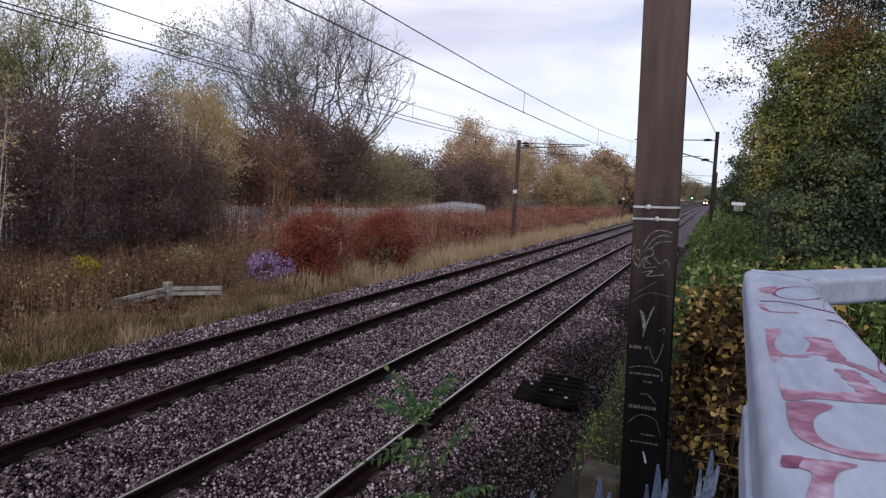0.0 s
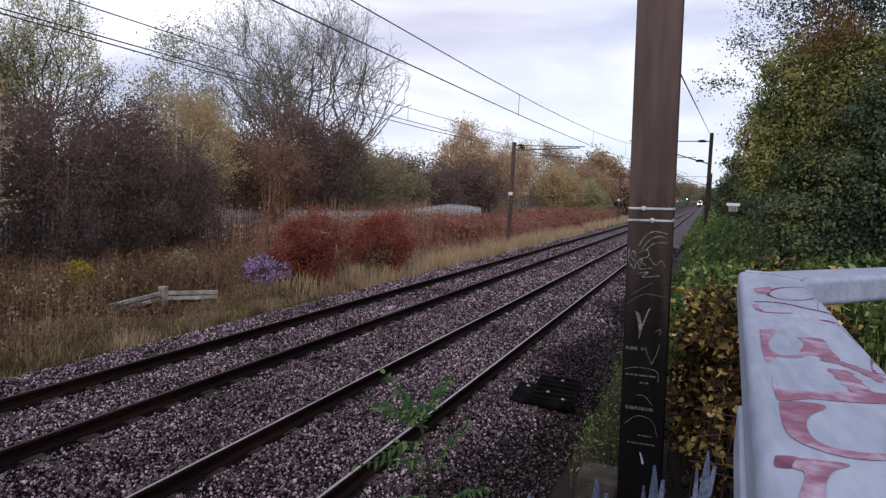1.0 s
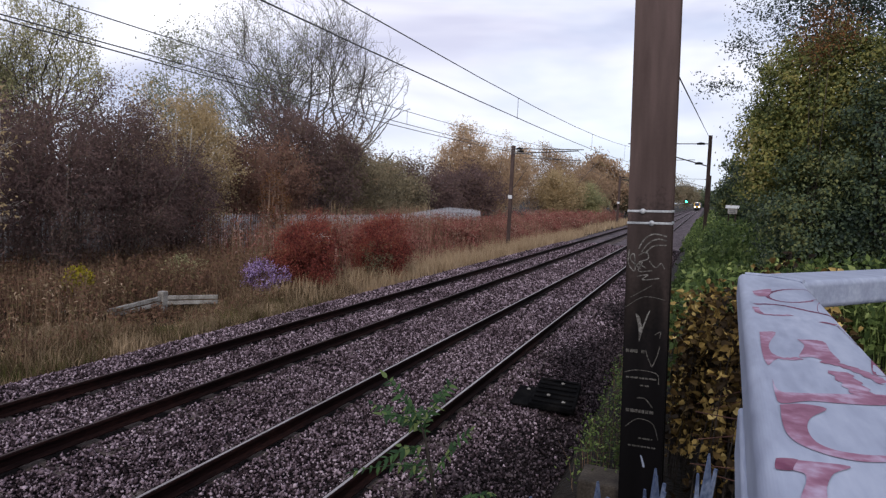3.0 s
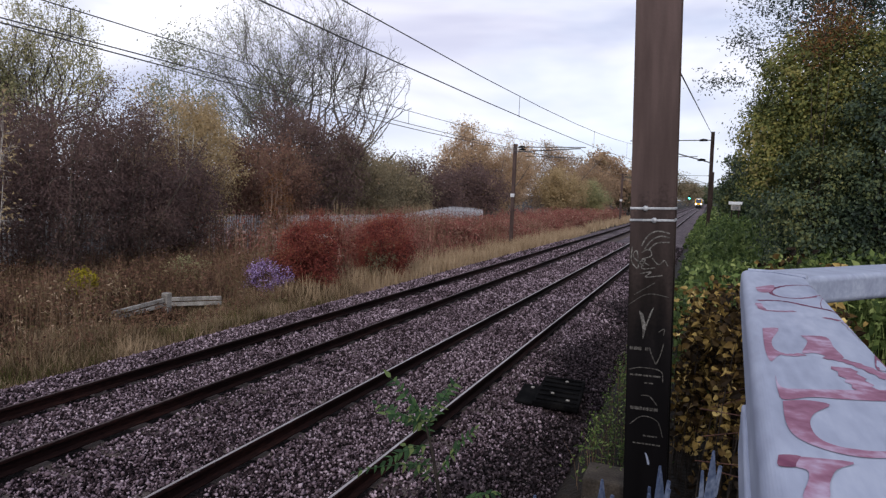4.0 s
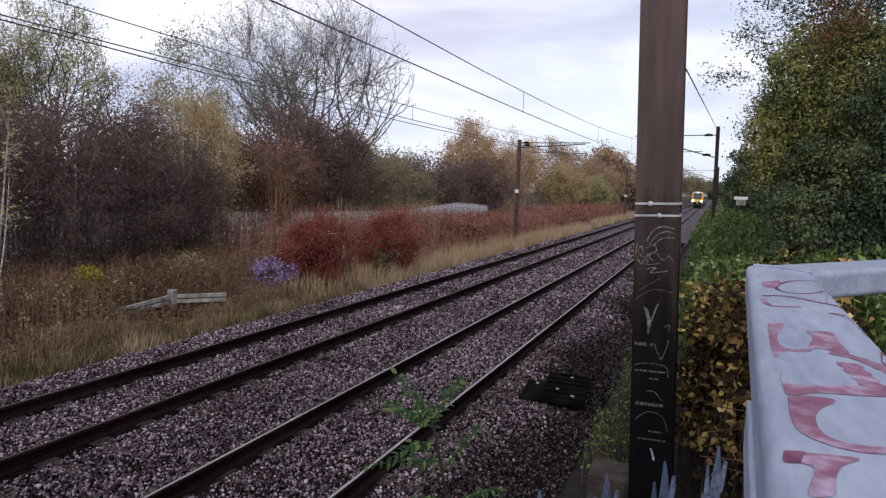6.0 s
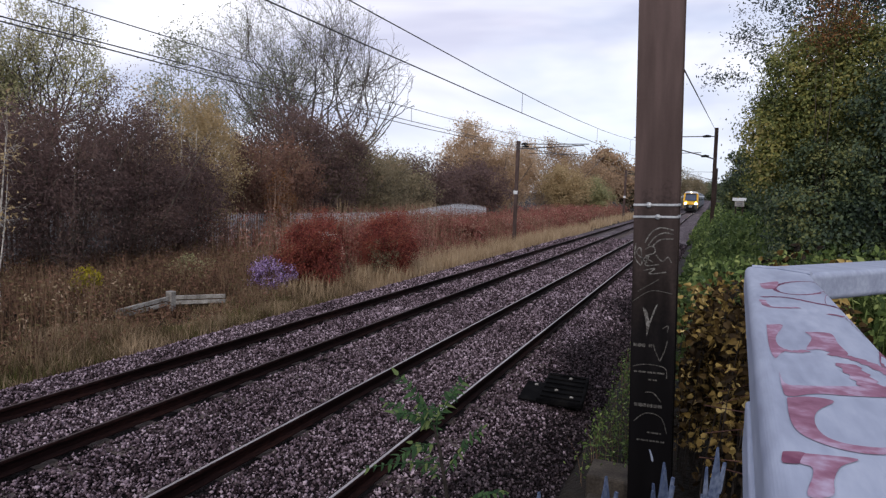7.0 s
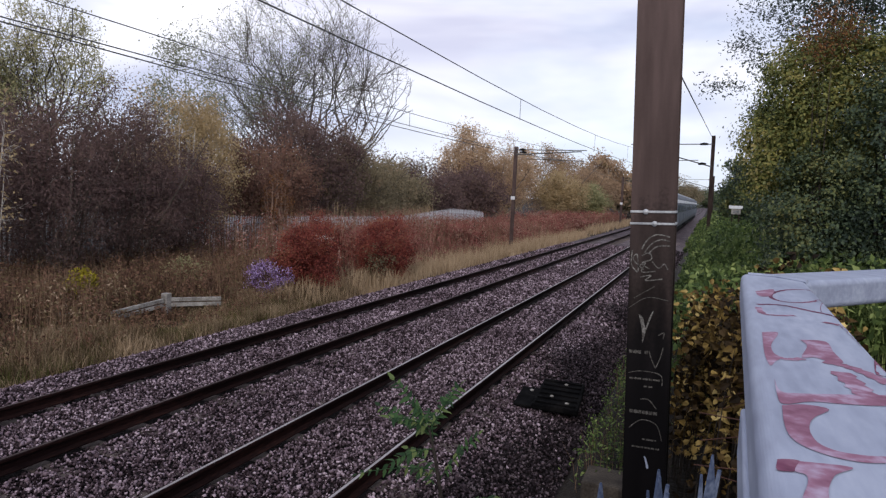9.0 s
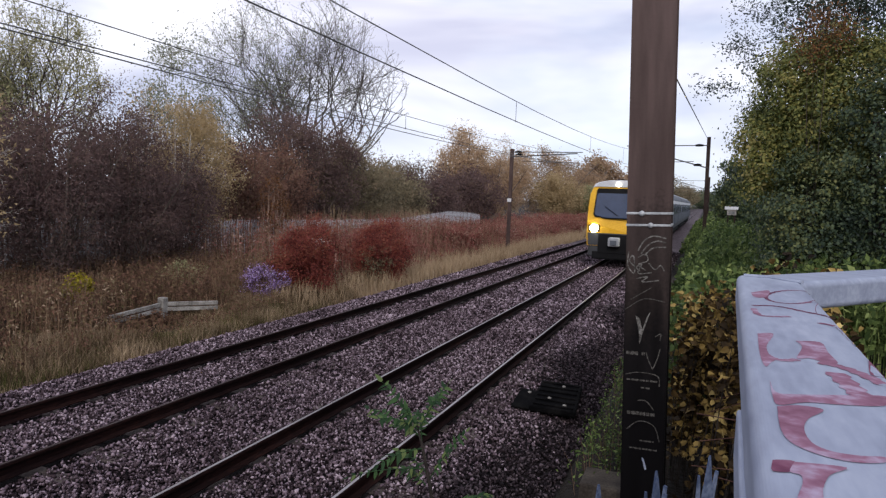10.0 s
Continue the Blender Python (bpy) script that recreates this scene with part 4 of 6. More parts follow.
    part("marker_lamp", tube(bmesh.new(), [(0, 0.3, 3.78), (0, 0.5, 3.78)], 0.11, 14), ROOF_LAMP, cab, "lit lamp above the windscreen")
    return t


TRAIN = build_train()


# ---- signal far down the line ----
def build_signal():
    s = empty("signal", pose(-10.2, 380, -0.4), label="colour light signal showing green beside the far track", category="railway signal")
    part("post", tube(bmesh.new(), [(0, 0, 0), (0, 0, 5.2)], 0.12, 8), WIRE, s)
    head = part("signal_head", boxed(-0.45, 0.45, -0.1, 0.25, 4.2, 6.2, bevel=0.08), BLACK_PLASTIC, s)
    part("lens", tube(bmesh.new(), [(0, -0.18, 4.7), (0, -0.1, 4.7)], 0.32, 16), GREEN_LIGHT, head, "lit green signal lens")


build_signal()


# ---- fences ----
def pale_mesh(w, h, material):
    """One corrugated palisade pale with a split, three-pointed head."""
    prof = [(-w / 2, 0.0), (-w / 2 + 0.008, -0.004), (-w * 0.2, -0.018), (w * 0.2, -0.018), (w / 2 - 0.008, -0.004), (w / 2, 0.0)]
    back = [(x, y + 0.004) for x, y in prof[::-1]]
    bm = loft(bmesh.new(), [[(x, y, z) for x, y in prof + back] for z in (0, h - 0.12)])
    for x0, x1, lean in ((-w / 2, -w * 0.26, -0.004), (-w * 0.34, w * 0.34, 0.0), (w * 0.26, w / 2, 0.014)):
        y = -0.016 if lean == 0 else -0.008
        loft(bm, [[(x0, y, h - 0.125), (x1, y, h - 0.125), (x1, y + 0.005, h - 0.125), (x0, y + 0.005, h - 0.125)], [((x0 + x1) / 2 + lean - 0.003, y - abs(lean) * 0.4, h + (0.03 if lean == 0 else -0.03)), ((x0 + x1) / 2 + lean + 0.003, y - abs(lean) * 0.4, h + (0.03 if lean == 0 else -0.03)), ((x0 + x1) / 2 + lean + 0.003, y + 0.004, h + (0.03 if lean == 0 else -0.03)), ((x0 + x1) / 2 + lean - 0.003, y + 0.004, h + (0.03 if lean == 0 else -0.03))]])
    me = bpy.data.meshes.new("pale")
    bm.to_mesh(me)
    bm.free()
    me.materials.append(material)
    return me


def far_fence():
    f = empty("palisade_fence", label="long weathered grey steel palisade fence behind the bushes", category="fence")
    top = lambda y: float(np.interp(y, [8, 13, 23, 33, 40.7, 44.7, 49.7, 55, 58], [2.0, 1.9, 1.58, 1.4, 1.33, 1.55, 1.79, 1.6, 1.4]))
    me = pale_mesh(0.1, 2.3, FENCE_GREY)
    for k in range(296):
        y = 7.5 + k * 0.17
        p = new("pale", me)
        p.parent = f
        p.matrix_basis = pose(-20.0, y, top(y) - 2.33, 0, (k * 53 % 11 - 5) * 0.12, 90)
    for z in (-0.35, -1.75):
        part("fence_rail", tube(bmesh.new(), [(-20.04, y, top(y) + z) for y in (7.4, 13, 18, 23, 28, 33, 37, 40.7, 44.7, 49.7, 55, 57.9)], 0.035, 4), FENCE_GREY, f)
    for k in range(19):
        y = 7.6 + k * 2.8
        part("post", boxed(-20.13, -20.07, y - 0.05, y + 0.05, top(y) - 2.5, top(y) - 0.1, bevel=0.006), FENCE_GREY, f)


def near_fence():
    f = empty("palisade_fence", pose(-0.03, 2.0, 0, 0, 0, 51.5), label="blue-grey steel palisade fence with split pointed pales", category="fence")
    me = pale_mesh(0.084, 1.5, FENCE_BLUE)
    for k in range(-5, 9):
        p = new("pale", me)
        p.parent = f
        p.matrix_basis = pose(k * 0.134, 0, 0.585 + (k * 29 % 5 - 2) * 0.006, (k * 17 % 5 - 2) * 0.6, (k * 31 % 7 - 3) * 0.8, 0)
    for z in (1.1, 1.75):
        part("fence_rail", boxed(-0.9, 1.4, 0.012, 0.05, z - 0.025, z + 0.025, bevel=0.004), FENCE_BLUE, f)
    for x in (-0.75, 1.25):
        part("post", boxed(x - 0.03, x + 0.03, 0.055, 0.12, 0.5, 1.9, bevel=0.005), FENCE_BLUE, f)


far_fence()
near_fence()


# ---- the white painted rail beside the camera ----
def box_section(x0, x1, z0, z1, r=0.018, n=10):
    pts = []
    for cx, cz, a0 in ((x1 - r, z1 - r, 0), (x0 + r, z1 - r, 90), (x0 + r, z0 + r, 180), (x1 - r, z0 + r, 270)):
        for k in range(n + 1):
            a = radians(a0 + 90 * k / n)
            pts.append((cx + r * math.cos(a), cz + r * math.sin(a)))
    return pts


def build_handrail():
    top = 2.7
    h = empty("handrail", label="white painted steel box rail with faded red graffiti", category="handrail")
    sec = box_section(0.103, 0.268, top - 0.085, top)
    part("long_rail", loft(bmesh.new(), [[(x + 0.034 * (y - 2.1), y, z) for x, z in sec] for y in (-0.7, 0.0, 0.5, 1.0, 1.5, 2.08)]), WHITE_PAINT, h)
    part("side_plate", loft(bmesh.new(), [[(x + 0.034 * (y - 2.1), y, z) for x, z in box_section(0.098, 0.11, top - 0.14, top - 0.072, 0.005, 4)] for y in (-0.7, 0.0, 0.5, 0.93)]), WHITE_PAINT, h, "narrow white plate along the rail's side")
    arm = part("cross_rail", loft(bmesh.new(), [[(d, o, z) for o, z in box_section(-0.165, 0.0, top - 0.087, top - 0.002)] for d in (0.0, 0.6, 1.2, 1.9)]), WHITE_PAINT, h)
    arm.matrix_basis = pose(0.112, 2.09, 0, 0, 0, 52.5)
    part("weld_bead", tube(bmesh.new(), [(0.12, 2.07, top + 0.001), (0.19, 2.06, top + 0.002), (0.262, 1.98, top + 0.001)], 0.006, 6), WHITE_PAINT, h)
    part("post", boxed(0.03, 0.12, -0.62, -0.54, 1.0, top - 0.08, bevel=0.006), WHITE_PAINT, h)
    part("cross_post", boxed(0.75, 0.83, 2.86, 2.94, 1.0, top - 0.085, bevel=0.006), WHITE_PAINT, h)
    return h


HANDRAIL = build_handrail()


# ---- the big trees and bushes ----
fork_tree("broadleaf_tree", -25.0, 17.0, 10.6, 2.9, BARK, L_OLIVE, "tall tree with thinning olive and yellow leaves", 25000, 0.1, 11, 8, 0.1, 6, 0.15, 40, None, 0.16, 0.008, 0.1)
fork_tree("broadleaf_tree", -27.0, 13.5, 11.5, 3.4, BARK, L_OLIVE, "tall tree with thinning olive and yellow leaves", 20000, 0.11, 12, 7, 0.1, 6, 0.15, 40, None, 0.2, 0.008, 0.1)
make_tree("birch_tree", -24.5, 24.3, 11.2, 1.9, 7500, 0.10, BARK_BIRCH, L_GREY_GREEN, "slender birch with sparse pale leaves at the top", 0.3, 13, 9, 90, 520, 0.5, trunk_r=0.09)
make_tree("birch_tree", -20.6, 21.0, 7.4, 2.15, 26000, 0.085, BARK_BIRCH, L_BIRCH, "young birch with yellow leaves and white stems", 0.2, 14, 10, 100, 350, 0.3, trunk_r=0.12, stems=3, droop=0.3)
make_tree("birch_tree", -18.5, 16.7, 7.3, 0.6, 350, 0.1, BARK_BIRCH, L_BIRCH, "thin nearly bare birch with a pale stem", 0.35, 15, 6, 30, 120, 0.3, trunk_r=0.06)
make_tree("birch_tree", -15.3, 9.55, 5.6, 0.6, 260, 0.09, BARK_BIRCH, L_BIRCH, "thin nearly bare birch with a pale stem", 0.3, 17, 8, 30, 120, 0.3, trunk_r=0.045)
make_tree("birch_tree", -19.85, 19.75, 6.4, 0.7, 700, 0.09, BARK_BIRCH, L_BIRCH, "slim white-stemmed birch with few golden leaves", 0.4, 18, 8, 40, 120, 0.3, trunk_r=0.065, stems=2)
fork_tree("ash_tree", -32.6, 46.2, 19.4, 8.9, BARK_GREY, L_GREY_GREEN, "large spreading tree, half bare with thin green leaves", 30000, 0.15, 21, 10, 0.1, 7, 0.3, 56, (0.92, 0.39), 0.24, 0.011, 0.2)
for i, (x, y, h, w, mat_, n, lf) in enumerate((
        (-17.6, 12.6, 5.8, 1.9, L_PURPLE, 22000, 0.06), (-17.8, 9.4, 5.3, 2.0, L_PURPLE, 20000, 0.06), (-17.8, 15.4, 6.5, 1.9, L_PURPLE, 22000, 0.06),
        (-18.2, 18.0, 4.9, 1.9, L_PURPLE, 18000, 0.07), (-21.6, 25.0, 5.6, 2.4, L_HAWTHORN, 15000, 0.11), (-23.0, 32.4, 8.9, 4.0, L_PURPLE, 32000, 0.11),
        (-22.0, 28.6, 5.9, 2.6, L_HAWTHORN, 14000, 0.11), (-23.0, 37.0, 7.6, 3.6, L_SCRUB, 24000, 0.12), (-23.5, 41.5, 6.0, 3.2, L_SCRUB, 15000, 0.14), (-25.0, 47.5, 5.8, 3.8, L_SCRUB, 15000, 0.16),
        (-26.5, 57.0, 6.4, 5.0, L_PURPLE, 15000, 0.18), (-25.5, 68.0, 6.6, 4.8, L_PURPLE, 13000, 0.2), (-23.0, 20.5, 6.4, 3.0, L_PURPLE, 12000, 0.13), (-22.0, 14.5, 5.6, 3.0, L_PURPLE, 16000, 0.12), (-23, 9, 6.5, 3, L_HAWTHORN, 6000, 0.18))):
    make_tree("hawthorn_bush", x, y, h, w, n, lf, BARK, mat_, "dense tangled hawthorn with dark red-brown leaves", 0.0, 30 + i, 16, 170, 600, 0.18, stems=6, category="bush", group="hawthorns along the fence", shell=0.3, stray=0.22, cling=0.05, inner=3000)
for i, (x, y, h, w, mat_, n) in enumerate((
        (-30.0, 79.0, 13.0, 4.6, L_WILLOW, 14000), (-26.5, 80.0, 8.5, 4.0, L_RUSSET, 10000), (-27.0, 90.0, 11.6, 4.0, L_WILLOW, 9000),
        (-24.0, 103.0, 11.8, 6.2, L_RUSSET, 15000), (-20.5, 94.0, 7.4, 4.0, L_BIRCH, 8000), (-20.5, 118.0, 10.0, 5.4, L_RUSSET, 10000), (-18.0, 104.0, 6.2, 3.2, L_OLIVE, 6000),
        (-22.0, 142.0, 13.2, 6.5, L_RUSSET, 10000), (-18.0, 150.0, 9.0, 5.0, L_SCRUB, 6000), (-19.0, 185.0, 14.0, 8.0, L_RUSSET, 8000), (-18.5, 240.0, 15.0, 8.0, L_SCRUB, 8000), (-17.0, 320.0, 18.0, 9.0, L_SCRUB, 7000), (12.0, 330.0, 13.0, 8.0, L_GREEN_DARK, 6000), (-4.0, 745.0, 21.0, 16.0, L_GREEN_DARK, 9000), (-11.5, 430, 18, 9, L_SCRUB, 6000), (-16, 520, 19, 12, L_SCRUB, 5000), (5.5, 540, 15, 9, L_GREEN_DARK, 5000), (-1.0, 700, 15, 12, L_GREEN_DARK, 5000), (-40, 110, 9, 12, L_RUSSET, 9000), (-45, 75, 8, 10, L_HAWTHORN, 9000), (-36, 55, 7, 6, L_HAWTHORN, 9000))):
    make_tree("autumn_tree", x, y, h, w, int(n * 1.5) if y < 130 else int(n * 0.8), 0.2 if y < 130 else 0.55 if y < 600 else 1.0, BARK_GREY, mat_, "russet and yellow autumn tree beside the line", 0.03, 60 + i, 10, 90, 180, 0.2, stems=2, droop=0.5 if i == 0 else 0.0, group="autumn trees along the line", stray=0.25, cling=0.055, inner=3000 if y < 130 and x > -35 else 1500)
# the dark ivied trees on the near side
for i, (x, y, h, w, mat_, n, lf) in enumerate((
        (1.85, 14.0, 9.2, 1.4, L_BLUE_GREEN, 25000, 0.055), (3.4, 15.5, 9.4, 2.2, L_BLUE_GREEN, 23000, 0.065), (4.2, 11.5, 8.2, 2.2, L_GREEN_DARK, 9000, 0.07),
        (2.8, 18.5, 5.2, 1.5, L_GREEN_YELLOW, 12000, 0.075), (3.5, 24.0, 4.8, 1.9, L_GREEN_DARK, 10000, 0.11), (2.9, 31.0, 4.4, 1.9, L_GREEN_DARK, 8000, 0.14), (1.75, 37.5, 5.2, 1.5, L_GREEN_DARK, 9000, 0.14),
        (3.4, 42.0, 4.4, 2.3, L_GREEN_DARK, 8000, 0.18), (3.9, 56.0, 4.6, 2.8, L_GREEN_DARK, 7000, 0.24), (4.9, 80.0, 5.5, 3.4, L_GREEN_DARK, 6000, 0.35), (5.5, 120.0, 7.0, 4.2, L_GREEN_DARK, 6000, 0.45), (6.5, 180.0, 8.5, 5.0, L_GREEN_DARK, 6000, 0.6))):
    make_tree("ivied_tree", x, y, h, w, n, lf, TWIG_DARK, mat_, "dark green ivy-clad tree at the edge of the path", 0.02, 90 + i, 12, 190, 650 if y < 20 else 220, 0.35, trunk_r=0.05 if y < 20 else None, stems=3, group="ivied trees on the bank", shell=0.3, stray=0.02, cling=0.022 if y < 17 else 0.04, inner=2500 if y < 15 and x < 3 else 900 if y > 20 else 1200, sprays=(((-0.3, 0, 4.0), (-1.9, -0.4, 4.25)), ((-0.4, 0, 5.2), (-1.5, -0.3, 5.0)), ((-0.3, 0, 2.6), (-1.35, 0, 2.55))) if i == 0 else ())
ivy_tree(1.7, 12.9, ((1.05, 13.1, 4.05, 0.55, 0.7, 1.0, 10000), (1.45, 12.8, 4.8, 0.75, 0.8, 1.1, 11000), (2.2, 12.7, 4.6, 1.0, 0.8, 1.5, 15000)), L_IVY_LIT, "dark tree smothered in yellowing green ivy, lit patches coloured in", 401)
ivy_tree(2.4, 11.8, ((1.75, 11.9, 2.6, 0.95, 0.7, 1.25, 13000), (2.7, 11.6, 3.6, 1.0, 0.8, 1.7, 15000), (3.7, 11.8, 4.6, 1.0, 0.8, 2.0, 8000)), L_GREEN_DARK, "dark green ivy-covered tree at the edge of the path", 402)
ivy_tree(1.75, 16.5, ((1.75, 16.5, 2.8, 0.55, 0.8, 1.5, 9000), (2.3, 17.5, 2.6, 0.6, 1.0, 1.4, 6000)), L_GREEN_DARK, "low dark green ivy mound at the edge of the bank", 403, 0.06)
make_tree("orange_bramble", 1.6, 11.95, 5.3, 0.5, 1700, 0.045, BARK, L_ORANGE, "orange-brown turning creeper over the dark tree", 0.8, 121, 5, 40, 150, 0.1, trunk_r=0.012, category="climbing plant", stray=0.4)


# ---- rough growth on the ground ----
def trodden(x, y):
    """Growth is short before the old concrete rail."""
    return 1 - 0.72 * np.exp(-(((x + 11.9) / 1.1) ** 2 + ((y - 11.3) / 1.5) ** 2) ** 2)


def blades(name, rng, x, y, h, width, material, label, category, lean=0.25, z=None):
    """Grass and stalks: bent, tapering blades rooted at x, y."""
    n = len(x)
    h = h * trodden(x, y)
    z = ground_z(x, y) - 0.03 if z is None else z
    a = rng.uniform(0, 2 * np.pi, n)
    l = np.abs(rng.normal(size=n)) * lean * h
    b = rng.uniform(0, 2 * np.pi, n)
    ox, oy = np.cos(b) * l, np.sin(b) * l
    w = width * rng.uniform(0.6, 1.4, n) / 2
    wx, wy = np.cos(a) * w, np.sin(a) * w
    lv = []
    for f, ww, bend in ((0, 1.0, 0), (0.55, 0.75, 0.3), (1.0, 0.12, 1.0)):
        for s in (-1, 1):
            lv.append(np.stack([x + ox * bend + s * wx * ww, y + oy * bend + s * wy * ww, z + h * f - 0.15 * l * bend], -1))
    V = np.stack(lv, 1).reshape(-1, 3)
    i = np.arange(n) * 6
    F = np.concatenate([np.stack([i, i + 1, i + 3, i + 2], -1), np.stack([i + 2, i + 3, i + 5, i + 4], -1)])
    return tagged(sheet(name, V, F, material), label, category, kind="stuff")


def herbs(name, rng, x, y, h, stalk_w, leaf, per, stalk_mat, leaf_mat, label, category, low=0.2, spread=0.12, droop=0.2, width=0.4):
    """Stalks with small leaves or seed heads along their upper part: one object for the stalks with their leaves."""
    blades(name + "_stalks", rng, x, y, h, stalk_w, stalk_mat, label, category, 0.12)
    h = h * trodden(x, y)
    k = np.repeat(np.arange(len(x)), per)
    f = rng.uniform(low, 1.0, len(k))
    c = np.stack([x[k] + rng.normal(size=len(k)) * spread * h[k] * (1.15 - f), y[k] + rng.normal(size=len(k)) * spread * h[k] * (1.15 - f), ground_z(x[k], y[k]) + h[k] * f], -1)
    V, F = leaf_quads(rng, c, leaf * 1.15, droop, width * 1.15, float(np.min(np.hypot(x, y))) > 9)
    return tagged(sheet(name + "_leaves", V, F, leaf_mat), label, category, kind="stuff")


def patch(rng, n, x0, x1, y0, y1, keep=0.0, scale=0.8, seed=0.0):
    """Random places in a rectangle, thinned into drifts."""
    x, y = rng.uniform(x0, x1, n), rng.uniform(y0, y1, n)
    f = np.sin(x * scale + seed + 1.3 * np.sin(y * scale * 0.7)) + np.sin(y * scale * 1.3 + seed * 2 + 1.1 * np.sin(x * scale * 0.9))
    m = f > keep * 2 - 2 + rng.normal(size=n) * 0.4
    return x[m], y[m]


DRY_GRASS = pieces("dry_grass", [(0.026, 0.017, 0.01), (0.08, 0.054, 0.031), (0.16, 0.112, 0.068), (0.33, 0.25, 0.165), (0.075, 0.07, 0.03)], 0.8, 0.2, 0.25, 0.5)
GREEN_GRASS = pieces("green_grass", [(0.037, 0.045, 0.016), (0.075, 0.083, 0.026), (0.131, 0.125, 0.043), (0.237, 0.188, 0.081)], 0.8, 0.2, 0.25, 0.5)
STRAW = pieces("straw_grass", [(0.224, 0.157, 0.095), (0.381, 0.28, 0.179), (0.538, 0.414, 0.28)], 0.8, 0.2, 0.25, 0.5)
BROWN_STALK = pieces("brown_stalks", [(0.042, 0.026, 0.019), (0.108, 0.067, 0.046), (0.204, 0.132, 0.086), (0.312, 0.216, 0.144)], 0.85, 0.2, 0.1, 0.4)
L_BROWN = pieces("withered_leaves", [(0.034, 0.02, 0.016), (0.11, 0.06, 0.044), (0.22, 0.122, 0.085), (0.14, 0.115, 0.056), (0.44, 0.32, 0.23)], 0.85, 0.2, 0.2, 0.7)
L_WILLOWHERB = pieces("willowherb_red", [(0.0903, 0.0324, 0.02993), (0.2167, 0.07533, 0.06669), (0.307, 0.1215, 0.1026), (0.298, 0.1823, 0.1325), (0.5057, 0.3483, 0.3078)], 0.85, 0.2, 0.2, 0.35)
L_PLUME = pieces("pale_plume", [(0.165, 0.0588, 0.05096), (0.297, 0.1176, 0.098), (0.418, 0.2058, 0.1666), (0.616, 0.4312, 0.3626)], 0.9, 0.2, 0.2, 0.5)
L_WHITE = pieces("white_flower", [(0.12, 0.13, 0.1), (0.55, 0.53, 0.5), (0.75, 0.73, 0.7)], 0.8, 0.2, 0.2)
L_ASTER = pieces("aster_purple", [(0.07, 0.05, 0.06), (0.2, 0.12, 0.26), (0.38, 0.25, 0.52), (0.56, 0.44, 0.7)], 0.7, 0.2, 0.2)
L_YELLOW = pieces("leaf_bright_yellow", [(0.16, 0.14, 0.02), (0.35, 0.28, 0.025), (0.5, 0.42, 0.05), (0.22, 0.2, 0.03)], 0.6, 0.3, 0.3)

rg = np.random.default_rng(77)
x, y = patch(rg, 38000, -13.4, -10.0, 3.5, 17.5, 0.25, 1.2)
blades("verge_grass", rg, x, y, rg.uniform(0.22, 0.66, len(x)) * (0.7 + 0.3 * np.sin(x * 2.3 + 2 * np.sin(y * 1.1)) * np.sin(y * 1.9)), 0.014, DRY_GRASS, "long dry yellow-brown grass beside the ballast", "grass", 0.4)
x, y = patch(rg, 12000, -12.0, -10.0, 3.5, 16.0, 0.45, 1.1, 2.0)
blades("verge_green_grass", rg, x, y, rg.uniform(0.15, 0.38, len(x)), 0.014, GREEN_GRASS, "green tufts of grass at the ballast edge", "grass", 0.45)
x, y = patch(rg, 15000, -12.6, -10.0, 15.0, 60.0, 0.62, 1.1, 1.0)
blades("straw_grass", rg, x, y, rg.uniform(0.3, 0.85, len(x)), 0.03, STRAW, "pale straw grass along the far ballast edge", "grass", 0.3)
x, y = patch(rg, 17000, -12.2, -9.95, 5.0, 22.5, 0.4, 2.1, 1.0)
blades("verge_straw", rg, x, y, rg.uniform(0.2, 0.6, len(x)) * (0.7 + 0.3 * np.sin(x * 2.9 + 2 * np.sin(y * 1.4)) * np.sin(y * 1.6)), 0.014, STRAW, "pale golden grass tufts beside the ballast", "grass", 0.4)
x, y = patch(rg, 13000, -19.6, -12.0, 5.0, 20.0, 0.42, 1.5, 3.0)
herbs("brown_weeds", rg, x, y, rg.uniform(0.5, 1.2, len(x)), 0.02, 0.075, 7, BROWN_STALK, L_BROWN, "withered brown weeds and seed heads", "weeds", 0.15, 0.16)
x, y = patch(rg, 1700, -12.6, -10.6, 4.5, 19.0, 0.4, 1.9, 5.0)
herbs("verge_weeds", rg, x, y, rg.uniform(0.25, 0.75, len(x)), 0.014, 0.06, 7, BROWN_STALK, L_BROWN, "withered brown weeds in the grass", "weeds", 0.15, 0.2)
x, y = patch(rg, 7500, -19.6, -11.4, 18.0, 62.0, 0.15, 0.6, 4.0)
herbs("willowherb", rg, x, y, np.minimum(rg.uniform(1.0, 2.1, len(x)) * step(-10.5, -13.5, x) + 0.3, 2.4 - 1.0 * step(34, 44, y) * (rg.uniform(0, 1, len(x)) < 0.93)), 0.024, 0.095, 7, BROWN_STALK, L_WILLOWHERB, "reddish brown withered willowherb before the fence", "weeds", 0.2, 0.12)
x, y = patch(rg, 3000, -19.4, -12.2, 19.0, 62.0, 0.35, 0.8, 2.0)
blades("willowherb_plumes", rg, x, y, rg.uniform(0.7, 1.75, len(x)) * (0.75 + 0.3 * np.sin(x * 1.3 + np.sin(y * 0.7)) * np.sin(y * 0.9)), 0.05, L_PLUME, "upright pinkish seed plumes of withered willowherb", "weeds", 0.16)
x, y = patch(rg, 620, -20.9, -20.3, 23.0, 47.0, 0.3, 1.6, 2.5)
